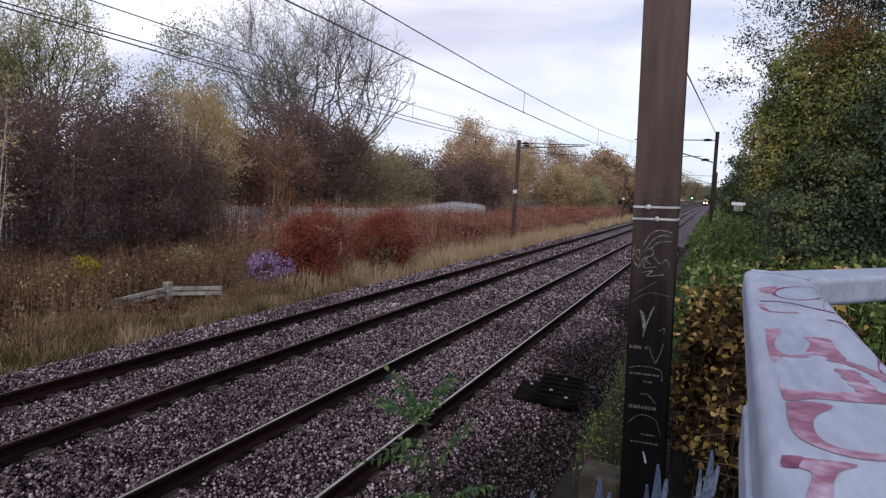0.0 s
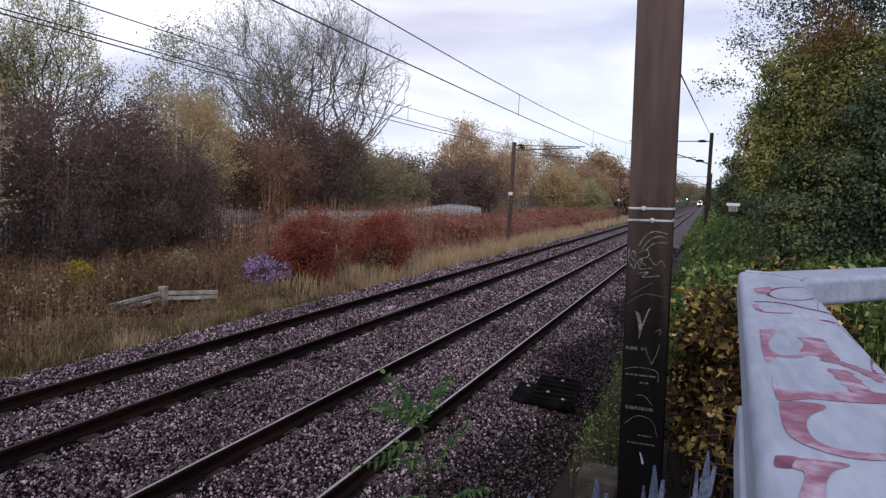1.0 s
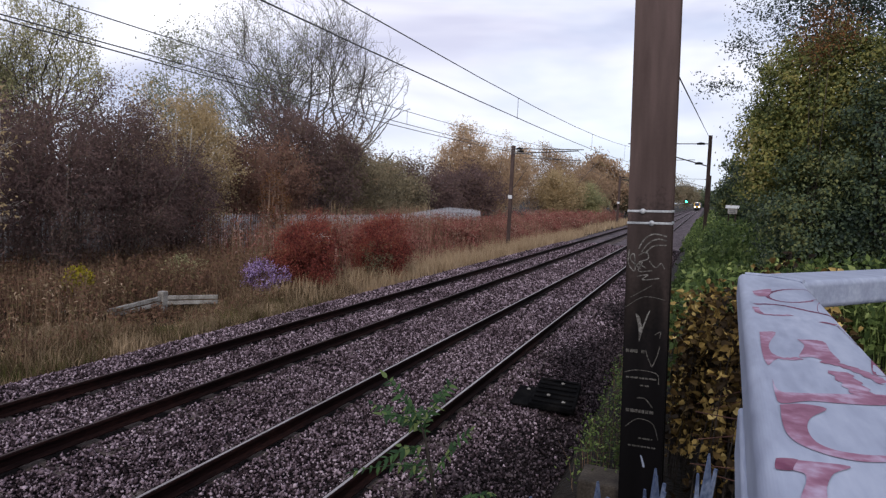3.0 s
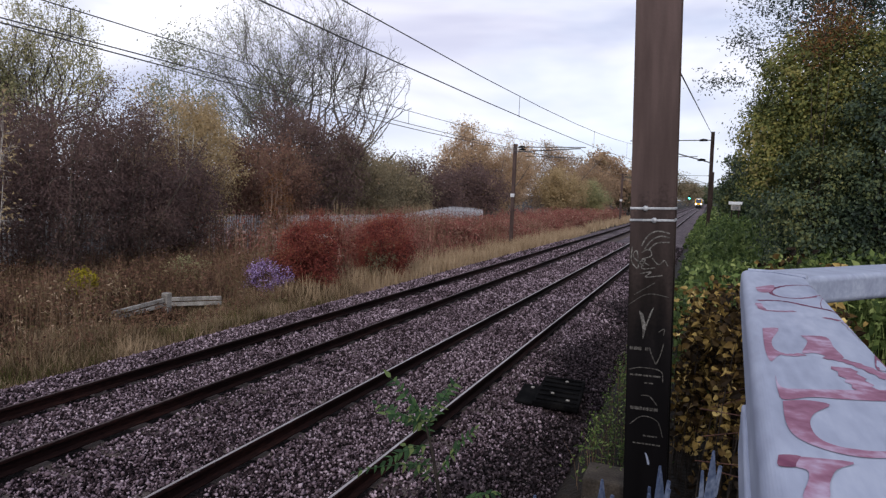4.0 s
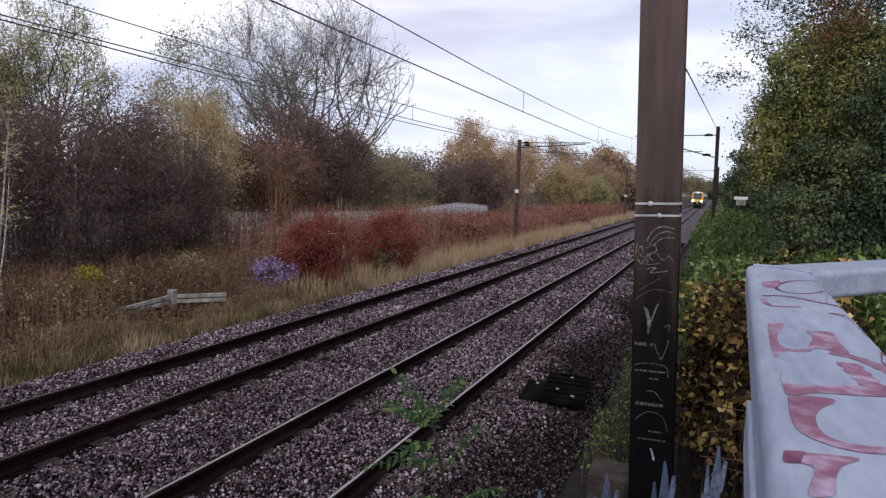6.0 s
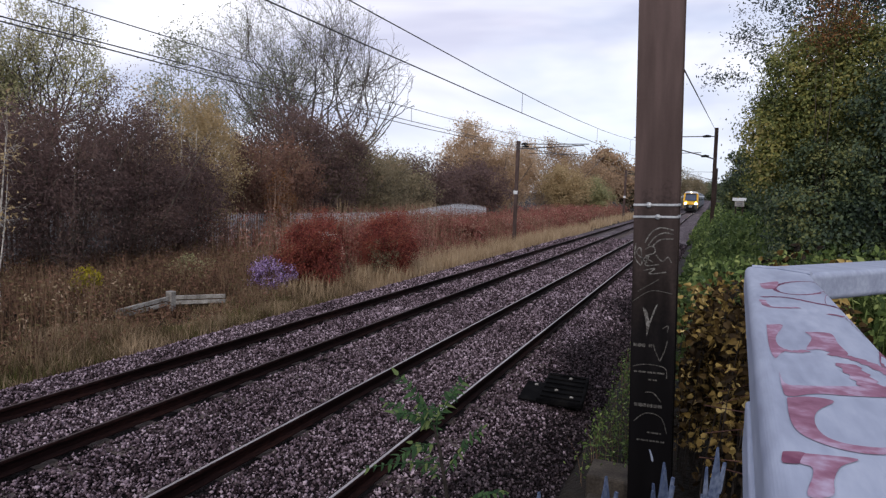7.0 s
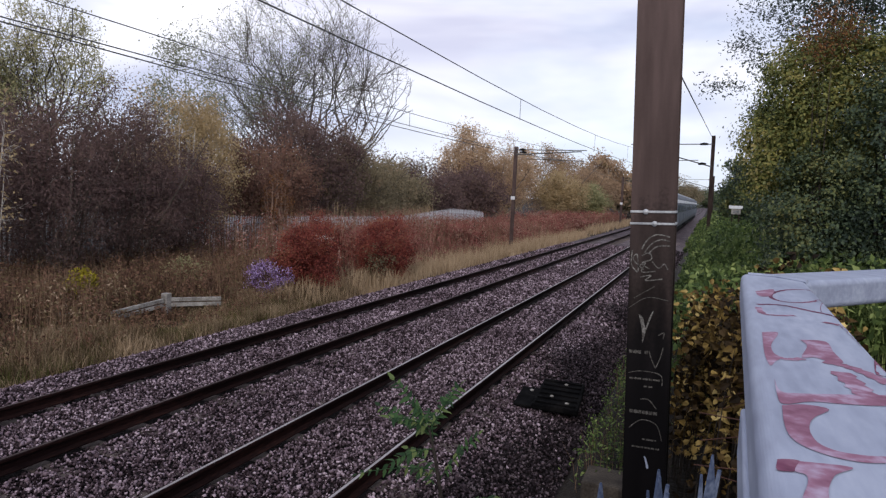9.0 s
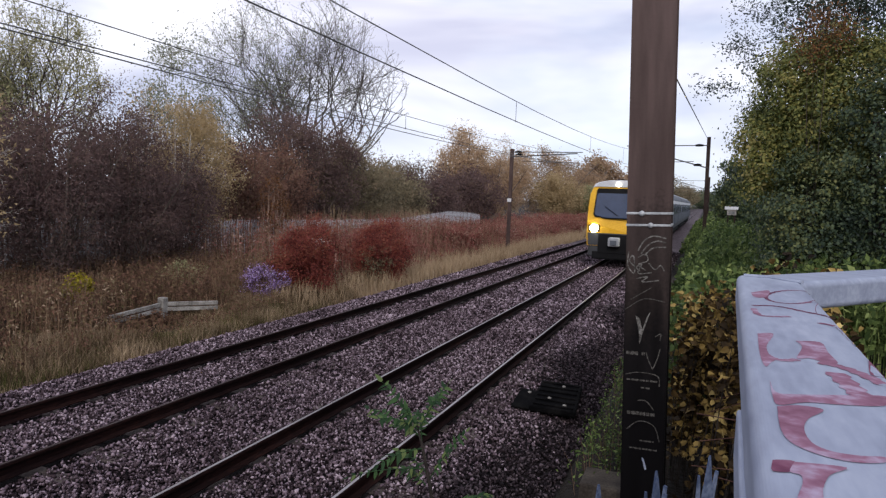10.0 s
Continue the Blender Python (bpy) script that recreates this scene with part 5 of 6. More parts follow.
blades("fence_seed_heads", rg, x, y, rg.uniform(2.0, 2.6, len(x)), 0.05, STRAW, "pale dry seed heads standing behind the fence", "weeds", 0.06)
x, y = patch(rg, 2600, -20.5, -12.5, 62.0, 110.0, 0.2, 0.3, 4.0)
herbs("far_weeds", rg, x, y, rg.uniform(0.9, 1.9, len(x)), 0.04, 0.18, 8, BROWN_STALK, L_WILLOWHERB, "reddish brown withered weeds beside the line", "weeds", 0.2, 0.14)
x, y = patch(rg, 1800, -12.6, -10.3, 62.0, 130.0, 0.6, 0.2, 4.0)
blades("far_straw_grass", rg, x, y, rg.uniform(0.4, 0.9, len(x)), 0.08, STRAW, "pale straw grass along the far ballast edge", "grass", 0.3)

# bushes in the verge
for i, (x, y, h, w, n) in enumerate(((-11.75, 17.0, 2.35, 1.12, 16000), (-11.2, 21.1, 2.5, 1.3, 18000), (-14.2, 21.5, 2.3, 1.0, 8000))):
    make_tree("dogwood_bush", x, y, h, w, n, 0.055, TWIG_RED, L_RED, "dark red autumn bush beside the ballast", 0.0, 140 + i, 16, 120, 900, 0.12, stems=9, trunk_r=0.03, category="bush", group="red bushes", shell=0.25, stray=0.2, rise=1.4, cling=0.06, inner=1500)
make_tree("bramble", -10.95, 20.45, 1.7, 0.62, 1500, 0.06, TWIG_RED, L_SCRUB, "yellow and olive leaved bramble low in the red bush", 0.1, 145, 10, 50, 160, 0.2, stems=6, trunk_r=0.012, category="bush", stray=0.3, rise=1.0)
for i, (x, y, h, w, n) in enumerate(((-13.0, 22.5, 2.0, 1.2, 6000), (-13.6, 26.5, 2.0, 1.5, 6000), (-13.2, 34.0, 1.8, 1.5, 4500), (-13.5, 44.0, 1.4, 1.8, 4000), (-13.5, 55.0, 1.6, 2.0, 4000), (-12.9, 64.0, 2.0, 2.0, 5000))):
    make_tree("low_red_bush", x, y, h, w, n, 0.08 if y < 30 else 0.12, TWIG_RED, L_WILLOWHERB, "low reddish brown thicket beside the line", 0.0, 150 + i, 14, 80, 350, 0.2, stems=8, trunk_r=0.03, category="bush", group="red bushes", shell=0.3, stray=0.35, rise=1.0)
make_tree("aster_clump", -12.2, 15.5, 1.15, 0.72, 3000, 0.05, TWIG_RED, L_ASTER, "clump of purple flowering asters", 0.2, 160, 14, 60, 250, 0.2, stems=9, trunk_r=0.012, category="flowers", stray=0.3, rise=1.0)
make_tree("white_aster", -12.4, 18.9, 1.9, 0.4, 420, 0.05, TWIG_RED, L_WHITE, "sprig of small white asters between red bushes", 0.6, 163, 8, 30, 90, 0.2, stems=5, trunk_r=0.01, category="flowers", stray=0.3, rise=1.2)
make_tree("yellow_shrub", -14.1, 10.85, 1.14, 0.35, 2200, 0.065, TWIG_RED, L_YELLOW, "small bright yellow leaved shrub in the weeds", 0.25, 161, 10, 40, 120, 0.2, stems=5, trunk_r=0.012, category="shrub", stray=0.3, rise=1.0)
make_tree("green_shrub", -14.4, 14.4, 1.1, 0.7, 1500, 0.06, TWIG_RED, L_OLIVE, "low olive green shrub among brown weeds", 0.1, 162, 10, 40, 120, 0.2, stems=5, trunk_r=0.012, category="shrub", stray=0.3, rise=1.0)
for i, (x, y, h) in enumerate(((-19.2, 25.2, 4.4), (-19.1, 24.5, 4.0), (-19.4, 26.1, 3.6))):
    make_tree("red_sapling", x, y, h, 0.55, 500, 0.08, BARK_SAPLING, L_ORANGE, "thin upright sapling with reddish bark and leaves", 0.2, 170 + i, 10, 30, 100, 0.3, trunk_r=0.065, category="sapling", group="red saplings", rise=1.2)

# the near side bank
rn = np.random.default_rng(78)
x, y = patch(rn, 2000, -0.15, 2.6, 8.5, 14.0, 0.0)
herbs("nettles", rn, x, y, np.maximum(0.35, 2.0 + 0.3 * step(0.2, 2, x) - rn.uniform(0, 0.6, len(x)) - ground_z(x, y)), 0.012, 0.1, 14, L_NETTLE, L_NETTLE, "tall green nettles and weeds on the bank", "weeds", 0.25, 0.13, 0.5)
x, y = patch(rn, 3000, -0.7, 2.6, 14.0, 45.0, 0.0)
herbs("bank_weeds", rn, x, y, np.maximum(0.35, 1.0 + 1.45 * step(-0.7, 0.5, x) - rn.uniform(0, 0.7, len(x)) - ground_z(x, y)), 0.02, 0.14, 12, L_NETTLE, L_NETTLE, "tall green weeds along the bank", "weeds", 0.2, 0.13, 0.5)
x, y = patch(rn, 1400, -1.4, 4.0, 45.0, 130.0, 0.0)
herbs("far_bank_weeds", rn, x, y, np.maximum(0.3, 0.4 + 1.8 * step(-1.3, 0.8, x) - rn.uniform(0, 0.7, len(x)) - ground_z(x, y)), 0.05, 0.3, 10, L_NETTLE, L_NETTLE, "green weeds along the far bank", "weeds", 0.2, 0.14, 0.5)
x, y = patch(rn, 170, -1.1, -0.5, 7.4, 12.5, 0.5, 3.0)
blades("cess_grass", rn, x, y, rn.uniform(0.1, 0.4, len(x)), 0.009, GREEN_GRASS, "green and yellow grass tufts beside the mast", "grass", 0.4)
x, y = patch(rn, 330, -1.2, -0.4, 6.6, 12.5, 0.5, 3.4)
herbs("cess_weeds", rn, x, y, rn.uniform(0.2, 0.65, len(x)), 0.007, 0.045, 12, BROWN_STALK, L_NETTLE, "green weeds between ballast and mast", "weeds", 0.15, 0.2, 0.4)


# ---- the yellow-leaved thicket behind the mast ----
def broad_leaf(bm, base, way, up, length, fold, slim=1.0):
    """One heart-shaped leaf, folded along its midrib."""
    way, up = way.normalized(), up.normalized()
    side = way.cross(up).normalized()
    nrm = side.cross(way)
    at = lambda f, s: bm.verts.new(base + way * (length * f) + side * (length * s) + nrm * (abs(s) * fold * length - 0.25 * f * f * length))
    mid = [at(0.0, 0), at(0.45, 0), at(1.0, 0)]
    for s in (-1, 1):
        a, b, c = at(-0.06 if slim == 1.0 else 0.08, s * 0.26 * slim), at(0.28, s * 0.4 * slim), at(0.7, s * 0.22 * slim)
        f1, f2 = (mid[0], a, b, mid[1]), (mid[1], b, c, mid[2])
        for q in (f1, f2):
            bm.faces.new(q if s > 0 else q[::-1])


def knotweed():
    rng = random.Random(9)
    k = empty("knotweed_thicket", label="thicket of yellow and brown heart-shaped autumn leaves", category="bush")
    stems, leaves = bmesh.new(), bmesh.new()
    for i in range(135):
        x = rng.uniform(-0.2, 1.1)
        y = rng.uniform(5.8 if x > 0.05 else 6.9, 8.6)
        z0 = float(ground_z(x, y))
        h = rng.uniform(1.25, 2.15) - max(0.0, z0) * 0.6
        lean = Vector((rng.uniform(0.0, 0.22), rng.uniform(-0.25, 0.25), 0))
        pts = [Vector((x, y, z0)) + Vector((0, 0, h * f)) + lean * f * f for f in (0, 0.35, 0.7, 1.0)]
        tube(stems, pts, [0.008, 0.007, 0.005, 0.002], 4)
        for j in range(62):
            f = 1.0 - 0.8 * rng.random() ** 1.5
            p = pts[0].lerp(pts[3], f) + Vector((rng.gauss(0, 0.09), rng.gauss(0, 0.09), 0))
            a = rng.uniform(0, 6.28)
            broad_leaf(leaves, p, Vector((math.cos(a), math.sin(a), rng.uniform(-1.4, 0.9))), Vector((rng.gauss(0, 0.8), rng.gauss(-0.2, 0.9), rng.uniform(0.2, 1))), rng.uniform(0.045, 0.1), rng.uniform(0.1, 0.7))
    for i in range(9):
        y, z = rng.uniform(5.2, 6.6), rng.uniform(0.6, 1.6)
        part("cane", tube(bmesh.new(), [(rng.uniform(0.0, 0.2), y, z), (0.45, y - 0.15, z + rng.uniform(0.0, 0.2)), (rng.uniform(0.8, 1.1), y - 0.2, z - rng.uniform(0.05, 0.3))], [0.004, 0.005, 0.006], 5), TWIG_RED, k, "thin arching bramble cane")
    part("stemwork", stems, TWIG_DARK, k)["kind"] = "stuff"
    # yellow and brown leaves; the darkest ones stand for shaded gaps
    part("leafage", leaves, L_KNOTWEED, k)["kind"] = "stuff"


knotweed()


# ---- the green sapling before the track ----
def pinnate(bm, a, b, pairs, leaflet, rng, sagging=0.04):
    """A feathered leaf from a to b: a thin midrib and leaflets in pairs."""
    a, b = Vector(a), Vector(b)
    d = b - a
    mid = (a + b) / 2 + Vector((0, 0, sagging))
    at = lambda t: a * (1 - t) ** 2 + mid * (2 * t * (1 - t)) + b * t * t
    tube(bm, [at(t / 5) for t in range(6)], [0.0035, 0.003, 0.003, 0.0025, 0.002, 0.001], 4)
    side = d.cross(Vector((0.15, -0.55, 1))).normalized()
    for k in range(pairs + 1):
        t = 0.16 + 0.84 * k / pairs
        p = at(t)
        for s in ((-1, 1) if k < pairs else (0,)):
            way = (d.normalized() * (0.75 if s else 1.0) + side * s + Vector((rng.gauss(0, 0.3), rng.gauss(0, 0.3), -0.3 + rng.gauss(0, 0.25))))
            broad_leaf(bm, p, way, Vector((0.1, -0.5, 1)) + Vector((rng.gauss(0, 0.3), rng.gauss(0, 0.3), 0)), leaflet * rng.uniform(0.5, 0.8) * (1 - 0.25 * abs(t - 0.55)), 0.25, 0.55)


def build_sapling():
    rng = random.Random(4)
    root = Vector((-1.17, 3.0, float(ground_z(-1.17, 3.0)) - 0.02))
    s = empty("green_sapling", Matrix.Translation(root), label="young green sapling with feathered leaves beside the track", category="sapling")
    q = lambda x, y, z: Vector((x, y, z)) - root
    part("stem", tube(bmesh.new(), [Vector((0, 0, 0)), q(-1.18, 3.0, 0.6), q(-1.22, 3.0, 1.28), q(-1.25, 3.0, 1.42), q(-1.28, 3.0, 1.55), q(-1.32, 3.0, 1.68)], [0.016, 0.014, 0.011, 0.010, 0.008, 0.005], 8), TWIG_DARK, s, "thin dark stem")
    for a, b, n, l in (((-1.31, 3.0, 1.65), (-1.52, 2.97, 1.9), 6, 0.085), ((-1.31, 3.0, 1.65), (-1.17, 3.05, 1.91), 6, 0.08), ((-1.3, 3.0, 1.63), (-1.67, 3.1, 1.69), 7, 0.085), ((-1.28, 3.0, 1.56), (-1.47, 2.85, 1.49), 5, 0.085),
                       ((-1.24, 3.0, 1.4), (-1.02, 2.95, 1.71), 6, 0.075), ((-1.27, 3.0, 1.45), (-1.71, 2.95, 1.34), 7, 0.07), ((-1.26, 3.0, 1.36), (-1.45, 3.1, 1.38), 6, 0.085), ((-1.2, 3.0, 1.2), (-0.91, 3.0, 1.38), 7, 0.08),
                       ((-1.22, 3.0, 1.25), (-1.4, 2.9, 1.22), 6, 0.085), ((-1.32, 3.0, 1.66), (-1.36, 2.9, 1.8), 5, 0.085), ((-1.2, 3.0, 1.0), (-1.55, 3.1, 1.12), 7, 0.08), ((-1.2, 3.0, 1.05), (-0.95, 3.1, 1.15), 6, 0.08), ((-1.29, 3.0, 1.6), (-1.38, 3.15, 1.7), 5, 0.08), ((-1.3, 3.0, 1.62), (-1.56, 3.2, 1.58), 6, 0.08), ((-1.31, 3.0, 1.65), (-1.27, 3.2, 1.82), 6, 0.075), ((-1.25, 3.0, 1.42), (-1.5, 3.15, 1.46), 6, 0.08), ((-1.31, 3.0, 1.66), (-1.45, 2.8, 1.76), 6, 0.08)):
        bm = bmesh.new()
        pinnate(bm, q(*a), q(*b), n + 2, l, rng)
        part("feathered_leaf", bm, L_FRESH, s)
    return s


SAPLING = build_sapling()


# ---- small things ----
def ribbon(pts, width):
    """A flat stroke in the plane of its points."""
    n = len(pts)
    left, right = [], []
    for i, p in enumerate(pts):
        a, b = pts[max(i - 1, 0)], pts[min(i + 1, n - 1)]
        dx, dz = b[0] - a[0], b[1] - a[1]
        l = math.hypot(dx, dz) or 1
        w = width * (0.45 if i in (0, n - 1) else 0.5 + 0.1 * ((i * 7) % 3 - 1))
        left.append((p[0] - dz / l * w, p[1] + dx / l * w))
        right.append((p[0] + dz / l * w, p[1] - dx / l * w))
    return left + right[::-1], n


def smooth_line(pts, n=6):
    out = []
    for i in range(len(pts) - 1):
        p0, p1, p2, p3 = pts[max(i - 1, 0)], pts[i], pts[i + 1], pts[min(i + 2, len(pts) - 1)]
        for k in range(n):
            t = k / n
            out.append(tuple(0.5 * ((2 * p1[j]) + (-p0[j] + p2[j]) * t + (2 * p0[j] - 5 * p1[j] + 4 * p2[j] - p3[j]) * t * t + (-p0[j] + 3 * p1[j] - 3 * p2[j] + p3[j]) * t ** 3) for j in (0, 1)))
    return out + [pts[-1]]


def stroke(name, pts, width, material, parent, place):
    """A painted line: pts in two dimensions, place() puts them in space."""
    bm = bmesh.new()
    ring, n = ribbon(smooth_line(pts), width)
    vs = [bm.verts.new(place(*p)) for p in ring]
    for i in range(n - 1):
        bm.faces.new((vs[i], vs[i + 1], vs[2 * n - 2 - i], vs[2 * n - 1 - i]))
    return part(name, bm, material, parent)


def blot(name, pts, material, parent, place):
    bm = bmesh.new()
    line = smooth_line(pts + [pts[0]], 4)[:-1]
    bm.faces.new([bm.verts.new(place(*p)) for p in line])
    bmesh.ops.triangulate(bm, faces=bm.faces)
    return part(name, bm, material, parent)


# chalk and scratches on the mast's flat face
face = lambda u, z: (u, -0.2035, z)
for pts, w in ((((-0.086, 2.57), (-0.038, 2.66), (0.044, 2.71), (0.159, 2.69)), 0.009), (((-0.06, 2.54), (-0.004, 2.62), (0.078, 2.665), (0.16, 2.65)), 0.009), (((-0.026, 2.53), (0.047, 2.6), (0.161, 2.61)), 0.009),
               (((-0.17, 2.56), (-0.175, 2.43), (-0.114, 2.36), (-0.126, 2.52), (-0.159, 2.47), (-0.064, 2.38)), 0.008), (((-0.084, 2.51), (-0.018, 2.54), (0.001, 2.48), (-0.082, 2.44), (-0.013, 2.39)), 0.008),
               (((0.01, 2.46), (0.069, 2.4), (0.117, 2.44), (0.15, 2.39)), 0.008), (((-0.095, 2.31), (0.005, 2.33), (-0.044, 2.28), (0.105, 2.3)), 0.008), (((-0.12, 2.4), (-0.05, 2.45), (-0.08, 2.36), (0.04, 2.37)), 0.008),
               (((-0.141, 2.11), (0.041, 2.23)), 0.006), (((-0.19, 2.01), (-0.023, 2.12), (0.169, 2.1)), 0.005), (((0.087, 1.77), (0.136, 1.8), (0.13, 1.74)), 0.006),
               (((0.009, 1.62), (0.03, 1.55), (0.071, 1.46)), 0.007), (((0.071, 1.46), (0.11, 1.56), (0.133, 1.66)), 0.007), (((-0.174, 1.39), (-0.054, 1.42), (0.115, 1.4), (0.135, 1.3)), 0.006),
               (((-0.055, 1.15), (0.021, 1.15), (0.091, 1.07)), 0.007), (((-0.151, 0.86), (-0.041, 0.95), (0.095, 0.92), (0.15, 0.77)), 0.006)):
    stroke("chalk_line", list(pts), w * 1.3, CHALK_BRIGHT if w > 0.0075 else CHALK, NEAR_MAST, face)
blot("chalk_mark", [(-0.094, 1.96), (-0.06, 1.8), (-0.053, 1.69), (-0.02, 1.82), (0.039, 2.0), (0.0, 1.93), (-0.03, 1.84), (-0.055, 1.93)], CHALK_BRIGHT, NEAR_MAST, face)
blot("white_drip", [(-0.006, 0.6), (0.012, 0.59), (0.039, 0.5), (0.022, 0.49), (0.008, 0.55)], WHITE_PAINT, NEAR_MAST, face)
for u0, u1, z, hh in ((-0.17, -0.05, 1.6, 0.03), (-0.03, 0.0, 1.6, 0.03), (-0.16, 0.115, 1.345, 0.016), (-0.03, 0.05, 1.275, 0.014), (-0.15, 0.1, 1.025, 0.03), (-0.03, 0.1, 0.765, 0.014), (-0.12, 0.13, 0.685, 0.014)):
    # unreadable scrawl, kept as broken bars of its size
    u, k = u0, 0
    while u < u1 - 0.005:
        w = min(0.03 + 0.02 * ((k * 5) % 3), u1 - u)
        stroke("scrawl_bar", [(u, z), (u + w, z)], hh, CHALK, NEAR_MAST, face)
        u += w + 0.008
        k += 1

# faded red paint on the white rail
def on_rail(lift):
    """Paint on the rail's top that follows its rounded edges down."""
    def place(x, y):
        lo, hi = 0.121 + 0.034 * (y - 2.1), 0.25 + 0.034 * (y - 2.1)
        d = min(max(lo - x, x - hi, 0.0), 0.0165)
        drop = 0.018 - math.sqrt(0.018 ** 2 - d * d)
        return (min(max(x, lo - d), hi + d), y, 2.7003 + lift * 0.4 - drop + d * 0.02)
    return place


stroke("red_line", [(0.261, 1.688), (0.244, 1.62), (0.217, 1.563), (0.188, 1.529), (0.162, 1.525), (0.145, 1.552), (0.142, 1.605), (0.156, 1.674), (0.183, 1.74), (0.216, 1.782), (0.246, 1.785), (0.262, 1.749), (0.261, 1.688)], 0.009, MAROON, HANDRAIL, on_rail(0.00035))
blot("red_patch", [(0.115, 1.668), (0.16, 1.741), (0.142, 1.604), (0.118, 1.584)], PINK, HANDRAIL, on_rail(0.00040))
stroke("red_line", [(0.105, 1.443), (0.137, 1.464), (0.165, 1.458), (0.194, 1.424), (0.236, 1.384)], 0.012, MAROON, HANDRAIL, on_rail(0.00050))
stroke("red_line", [(0.104, 1.404), (0.108, 1.325), (0.132, 1.32), (0.162, 1.339)], 0.012, PINK, HANDRAIL, on_rail(0.00055))
blot("red_patch", [(0.254, 1.644), (0.249, 1.501), (0.241, 1.385), (0.217, 1.402), (0.226, 1.498)], MAROON, HANDRAIL, on_rail(0.00060))
stroke("red_line", [(0.202, 1.294), (0.229, 1.266), (0.231, 1.184), (0.232, 1.112)], 0.014, MAROON, HANDRAIL, on_rail(0.00065))
blot("red_patch", [(0.092, 1.124), (0.116, 1.135), (0.098, 1.032), (0.096, 0.973), (0.103, 0.946), (0.094, 0.919), (0.085, 0.891), (0.084, 0.966)], PINK, HANDRAIL, on_rail(0.00070))
stroke("red_line", [(0.097, 0.948), (0.111, 0.94), (0.129, 0.956)], 0.012, PINK, HANDRAIL, on_rail(0.00080))
blot("red_patch", [(0.142, 1.093), (0.177, 1.102), (0.176, 1.026), (0.177, 0.961), (0.161, 0.958), (0.145, 0.973), (0.129, 0.964), (0.146, 1.049)], PINK, HANDRAIL, on_rail(0.00085))
stroke("red_line", [(0.153, 0.953), (0.177, 0.941), (0.195, 0.909), (0.209, 0.867)], 0.018, PINK, HANDRAIL, on_rail(0.00090))
stroke("red_line", [(0.164, 0.903), (0.169, 0.847), (0.174, 0.801), (0.193, 0.796)], 0.024, PINK, HANDRAIL, on_rail(0.00095))
blot("red_patch", [(0.223, 1.018), (0.224, 0.931), (0.204, 0.914)], MAROON, HANDRAIL, on_rail(0.00100))
blot("red_patch", [(0.084, 0.82), (0.086, 0.77), (0.105, 0.771), (0.151, 0.793), (0.197, 0.814), (0.188, 0.773), (0.144, 0.753), (0.112, 0.744), (0.084, 0.72), (0.081, 0.751)], PINK, HANDRAIL, on_rail(0.00110))
blot("red_patch", [(0.082, 0.714), (0.104, 0.729), (0.125, 0.724), (0.106, 0.685), (0.098, 0.648), (0.1, 0.614), (0.113, 0.6), (0.134, 0.601), (0.151, 0.607), (0.148, 0.593), (0.124, 0.582), (0.1, 0.587), (0.082, 0.608), (0.078, 0.648)], PINK, HANDRAIL, on_rail(0.00115))
blot("red_patch", [(0.064, 0.557), (0.08, 0.561), (0.075, 0.537), (0.062, 0.534)], MAROON, HANDRAIL, on_rail(0.00120))
blot("red_patch", [(0.08, 0.56), (0.117, 0.567), (0.102, 0.544), (0.093, 0.514), (0.088, 0.486), (0.072, 0.478), (0.08, 0.516), (0.081, 0.533), (0.074, 0.537)], PINK, HANDRAIL, on_rail(0.00125))


# ---- old concrete rail in the verge ----
def concrete_rail():
    c = empty("concrete_rail", pose(-12.5, 11.95, -0.34), label="low broken pale concrete post and rail in grass", category="fence")
    bm = boxed(-0.095, 0.095, -0.085, 0.085, -0.15, 0.47, bevel=0.02)
    part("post", bm, CONCRETE, c)
    for x1, y1, z in ((-0.05, -1.6, 0.03), (0.84, 1.02, 0.03)):
        L = math.hypot(x1, y1)
        for k, zz in enumerate((0.14, 0.27)):
            p = part("plank", boxed(0.07, L, -0.035, 0.035, zz - 0.05, zz + 0.05, bevel=0.012), CONCRETE, c)
            p.matrix_basis = pose(0, 0, z, 0, 4.0 if x1 < 0 else 1.0, math.degrees(math.atan2(y1, x1)))
    return c


concrete_rail()
stub = tagged(part("concrete_stub", boxed(-0.16, 0.16, -0.12, 0.12, -0.15, 0.3, bevel=0.03), CONCRETE), "small broken concrete block in dry grass", "concrete block")
stub.matrix_world = pose(-13.35, 9.75, -0.42, 4, 3, 20)

# concrete footing beside the mast, the black cover on the ballast, the white board
foot = empty("mast_footing", pose(-0.72, 6.45, 0), label="dirty brown concrete footing beside the mast", category="concrete block")
part("block", boxed(-0.29, 0.16, -0.12, 0.34, -0.5, 0.05, bevel=0.025), BROWN_CONCRETE, foot)
part("lower_step", boxed(-0.26, 0.62, -0.36, -0.13, -0.5, -0.12, bevel=0.025), BROWN_CONCRETE, foot)


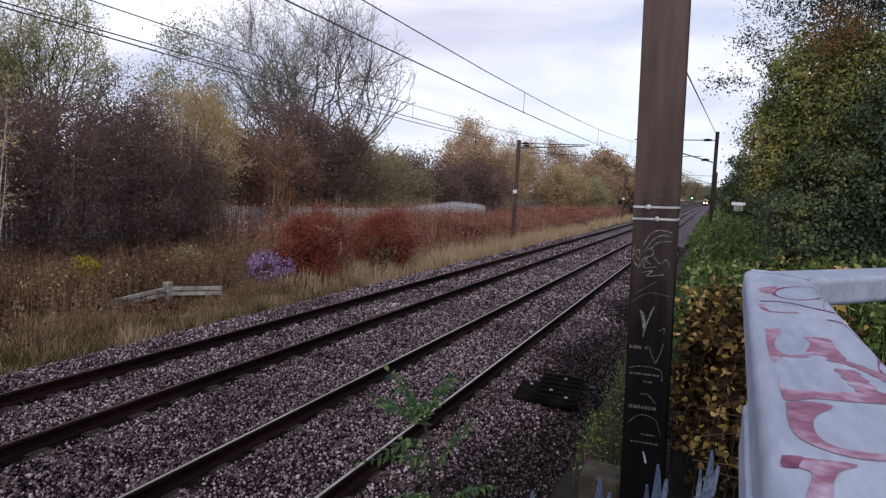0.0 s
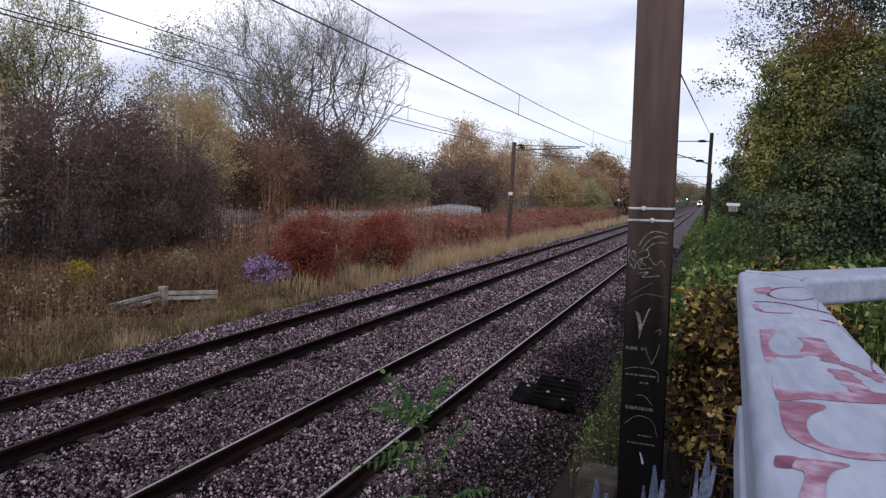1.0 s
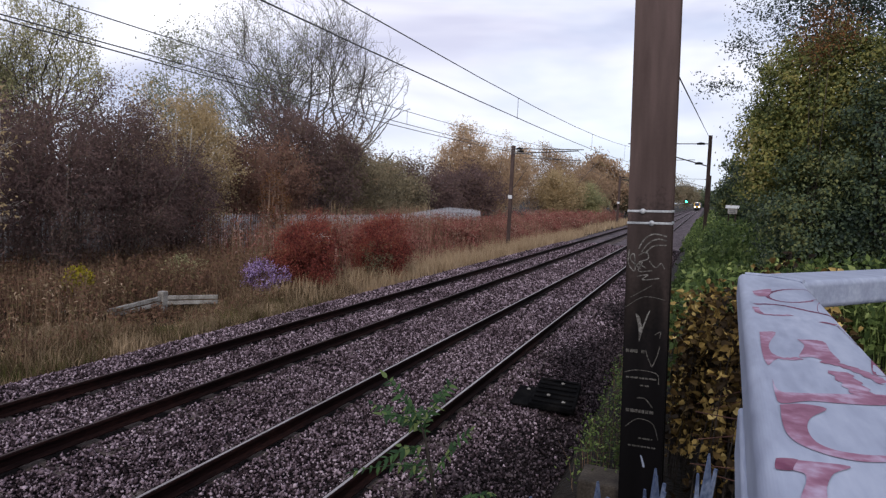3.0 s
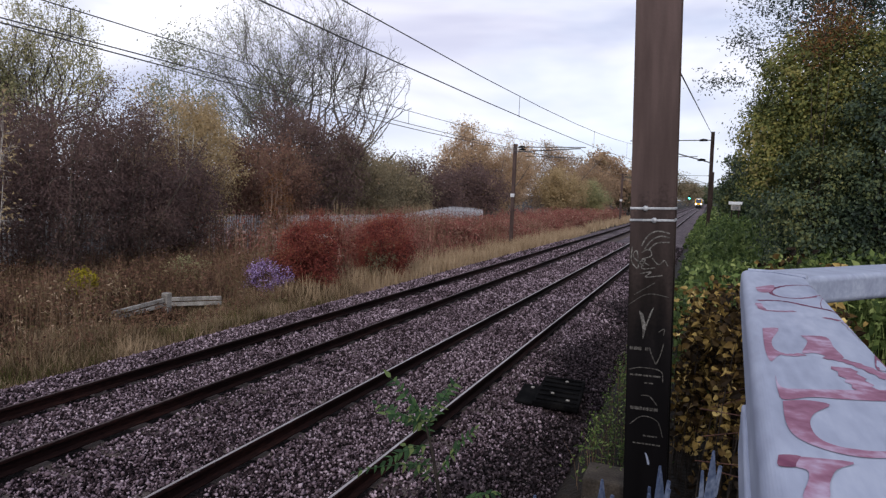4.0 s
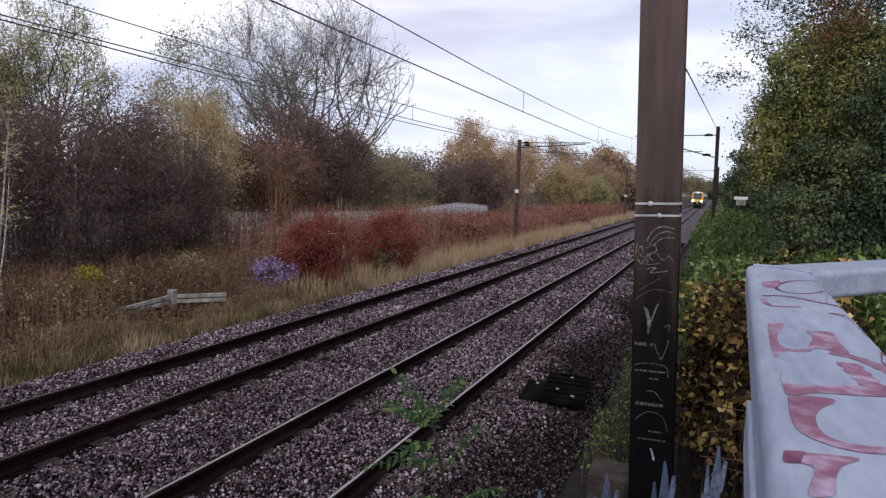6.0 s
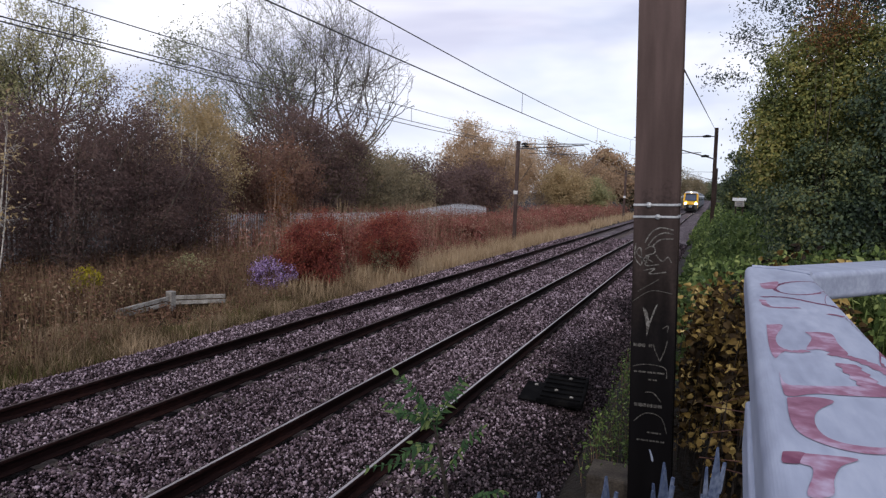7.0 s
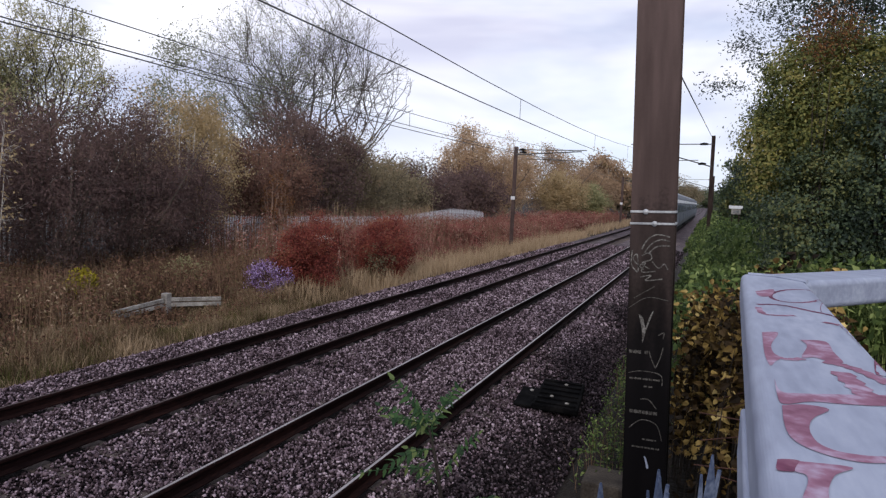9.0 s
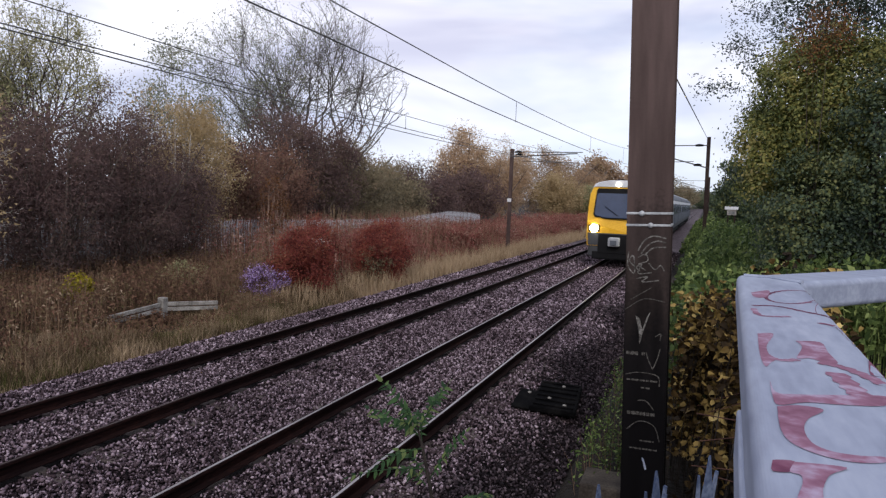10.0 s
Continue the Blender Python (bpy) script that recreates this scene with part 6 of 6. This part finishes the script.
def black_cover():
    c = empty("black_trough_cover", pose(-1.93, 9.6, -0.2, 0, 2, 6), label="black ribbed plastic cover lying on the ballast", category="cover")
    part("lid", boxed(-0.34, 0.33, -0.68, 0.72, 0.01, 0.1, bevel=0.02), BLACK_PLASTIC, c)
    for k in range(6):
        y = -0.58 + k * 0.23
        part("rib", boxed(-0.3, 0.29, y - 0.03, y + 0.03, 0.1, 0.125, bevel=0.008), BLACK_PLASTIC, c)
    part("side_flap", boxed(-0.62, -0.35, -0.62, 0.3, 0.0, 0.035, bevel=0.01), BLACK_PLASTIC, c)
    for x, y in ((-0.1, -0.25), (0.05, 0.45), (-0.45, 0.1), (0.15, -0.5)):
        bm = bmesh.new()
        bmesh.ops.create_icosphere(bm, subdivisions=1, radius=0.028, matrix=Matrix.Translation((x, y, 0.115 if x > -0.3 else 0.05)) @ Matrix.Diagonal((1.2, 1, 0.7, 1)))
        tagged(part("loose_stone", bm, CONCRETE, c), "pale stone lying on the cover")


black_cover()


def white_board():
    b = empty("lineside_board", pose(1.06, 30.0, 1.2), label="small white lineside board on short posts", category="sign")
    part("panel", boxed(-0.27, 0.27, -0.015, 0.015, 1.6, 1.73, bevel=0.006), TRAIN_WHITE, b)
    part("lower_panel", boxed(-0.17, 0.2, -0.015, 0.015, 1.36, 1.59, bevel=0.006), CONCRETE, b)
    for x in (-0.12, 0.15):
        part("post", boxed(x - 0.025, x + 0.025, 0.016, 0.06, -0.2, 1.68, bevel=0.005), MAST_DARK, b)
    for k in range(2):
        part("plain_bar", boxed(-0.11, 0.14, -0.019, -0.0155, 1.41 + k * 0.07, 1.44 + k * 0.07), TRAIN_GREY, b)


white_board()


# ---- what moves ----
TRAIN_ROWS = [
    (0.0, 470.0), (1.0, 425.0), (2.0, 378.0), (2.5, 354.0), (3.0, 330.0), (4.0, 279.0), (4.5, 252.0), (5.0, 225.0), (5.5, 198.0), (6.0, 174.0),
    (6.5, 152.0), (7.0, 132.0), (7.5, 112.5), (8.0, 93.0), (8.5, 74.5), (8.8, 63.5), (9.0, 56.5), (9.2, 50.5), (9.4, 45.5), (9.6, 40.7), (9.8, 35.9), (9.9, 33.3), (10.0, 30.8),
]
# seconds, then the lean of the sapling in the wind, in degrees
SWAY = [(0.0, -0.2), (1.0, -0.3), (2.5, -0.2), (3.3, 0.2), (4.0, 0.1), (4.5, 0.0), (5.5, -0.1), (6.3, 0.6), (7.5, 0.9), (8.3, 0.6), (9.0, 1.0), (9.5, 0.2), (10.0, -0.9)]


def motions():
    walk(TRAIN, [(t, pose(-3.863, y, 0)) for t, y in TRAIN_ROWS])
    root = SAPLING.matrix_world.translation.copy()
    walk(SAPLING, [(t, pose(*root, 0.4 * a, a, 0)) for t, a in SWAY])


motions()
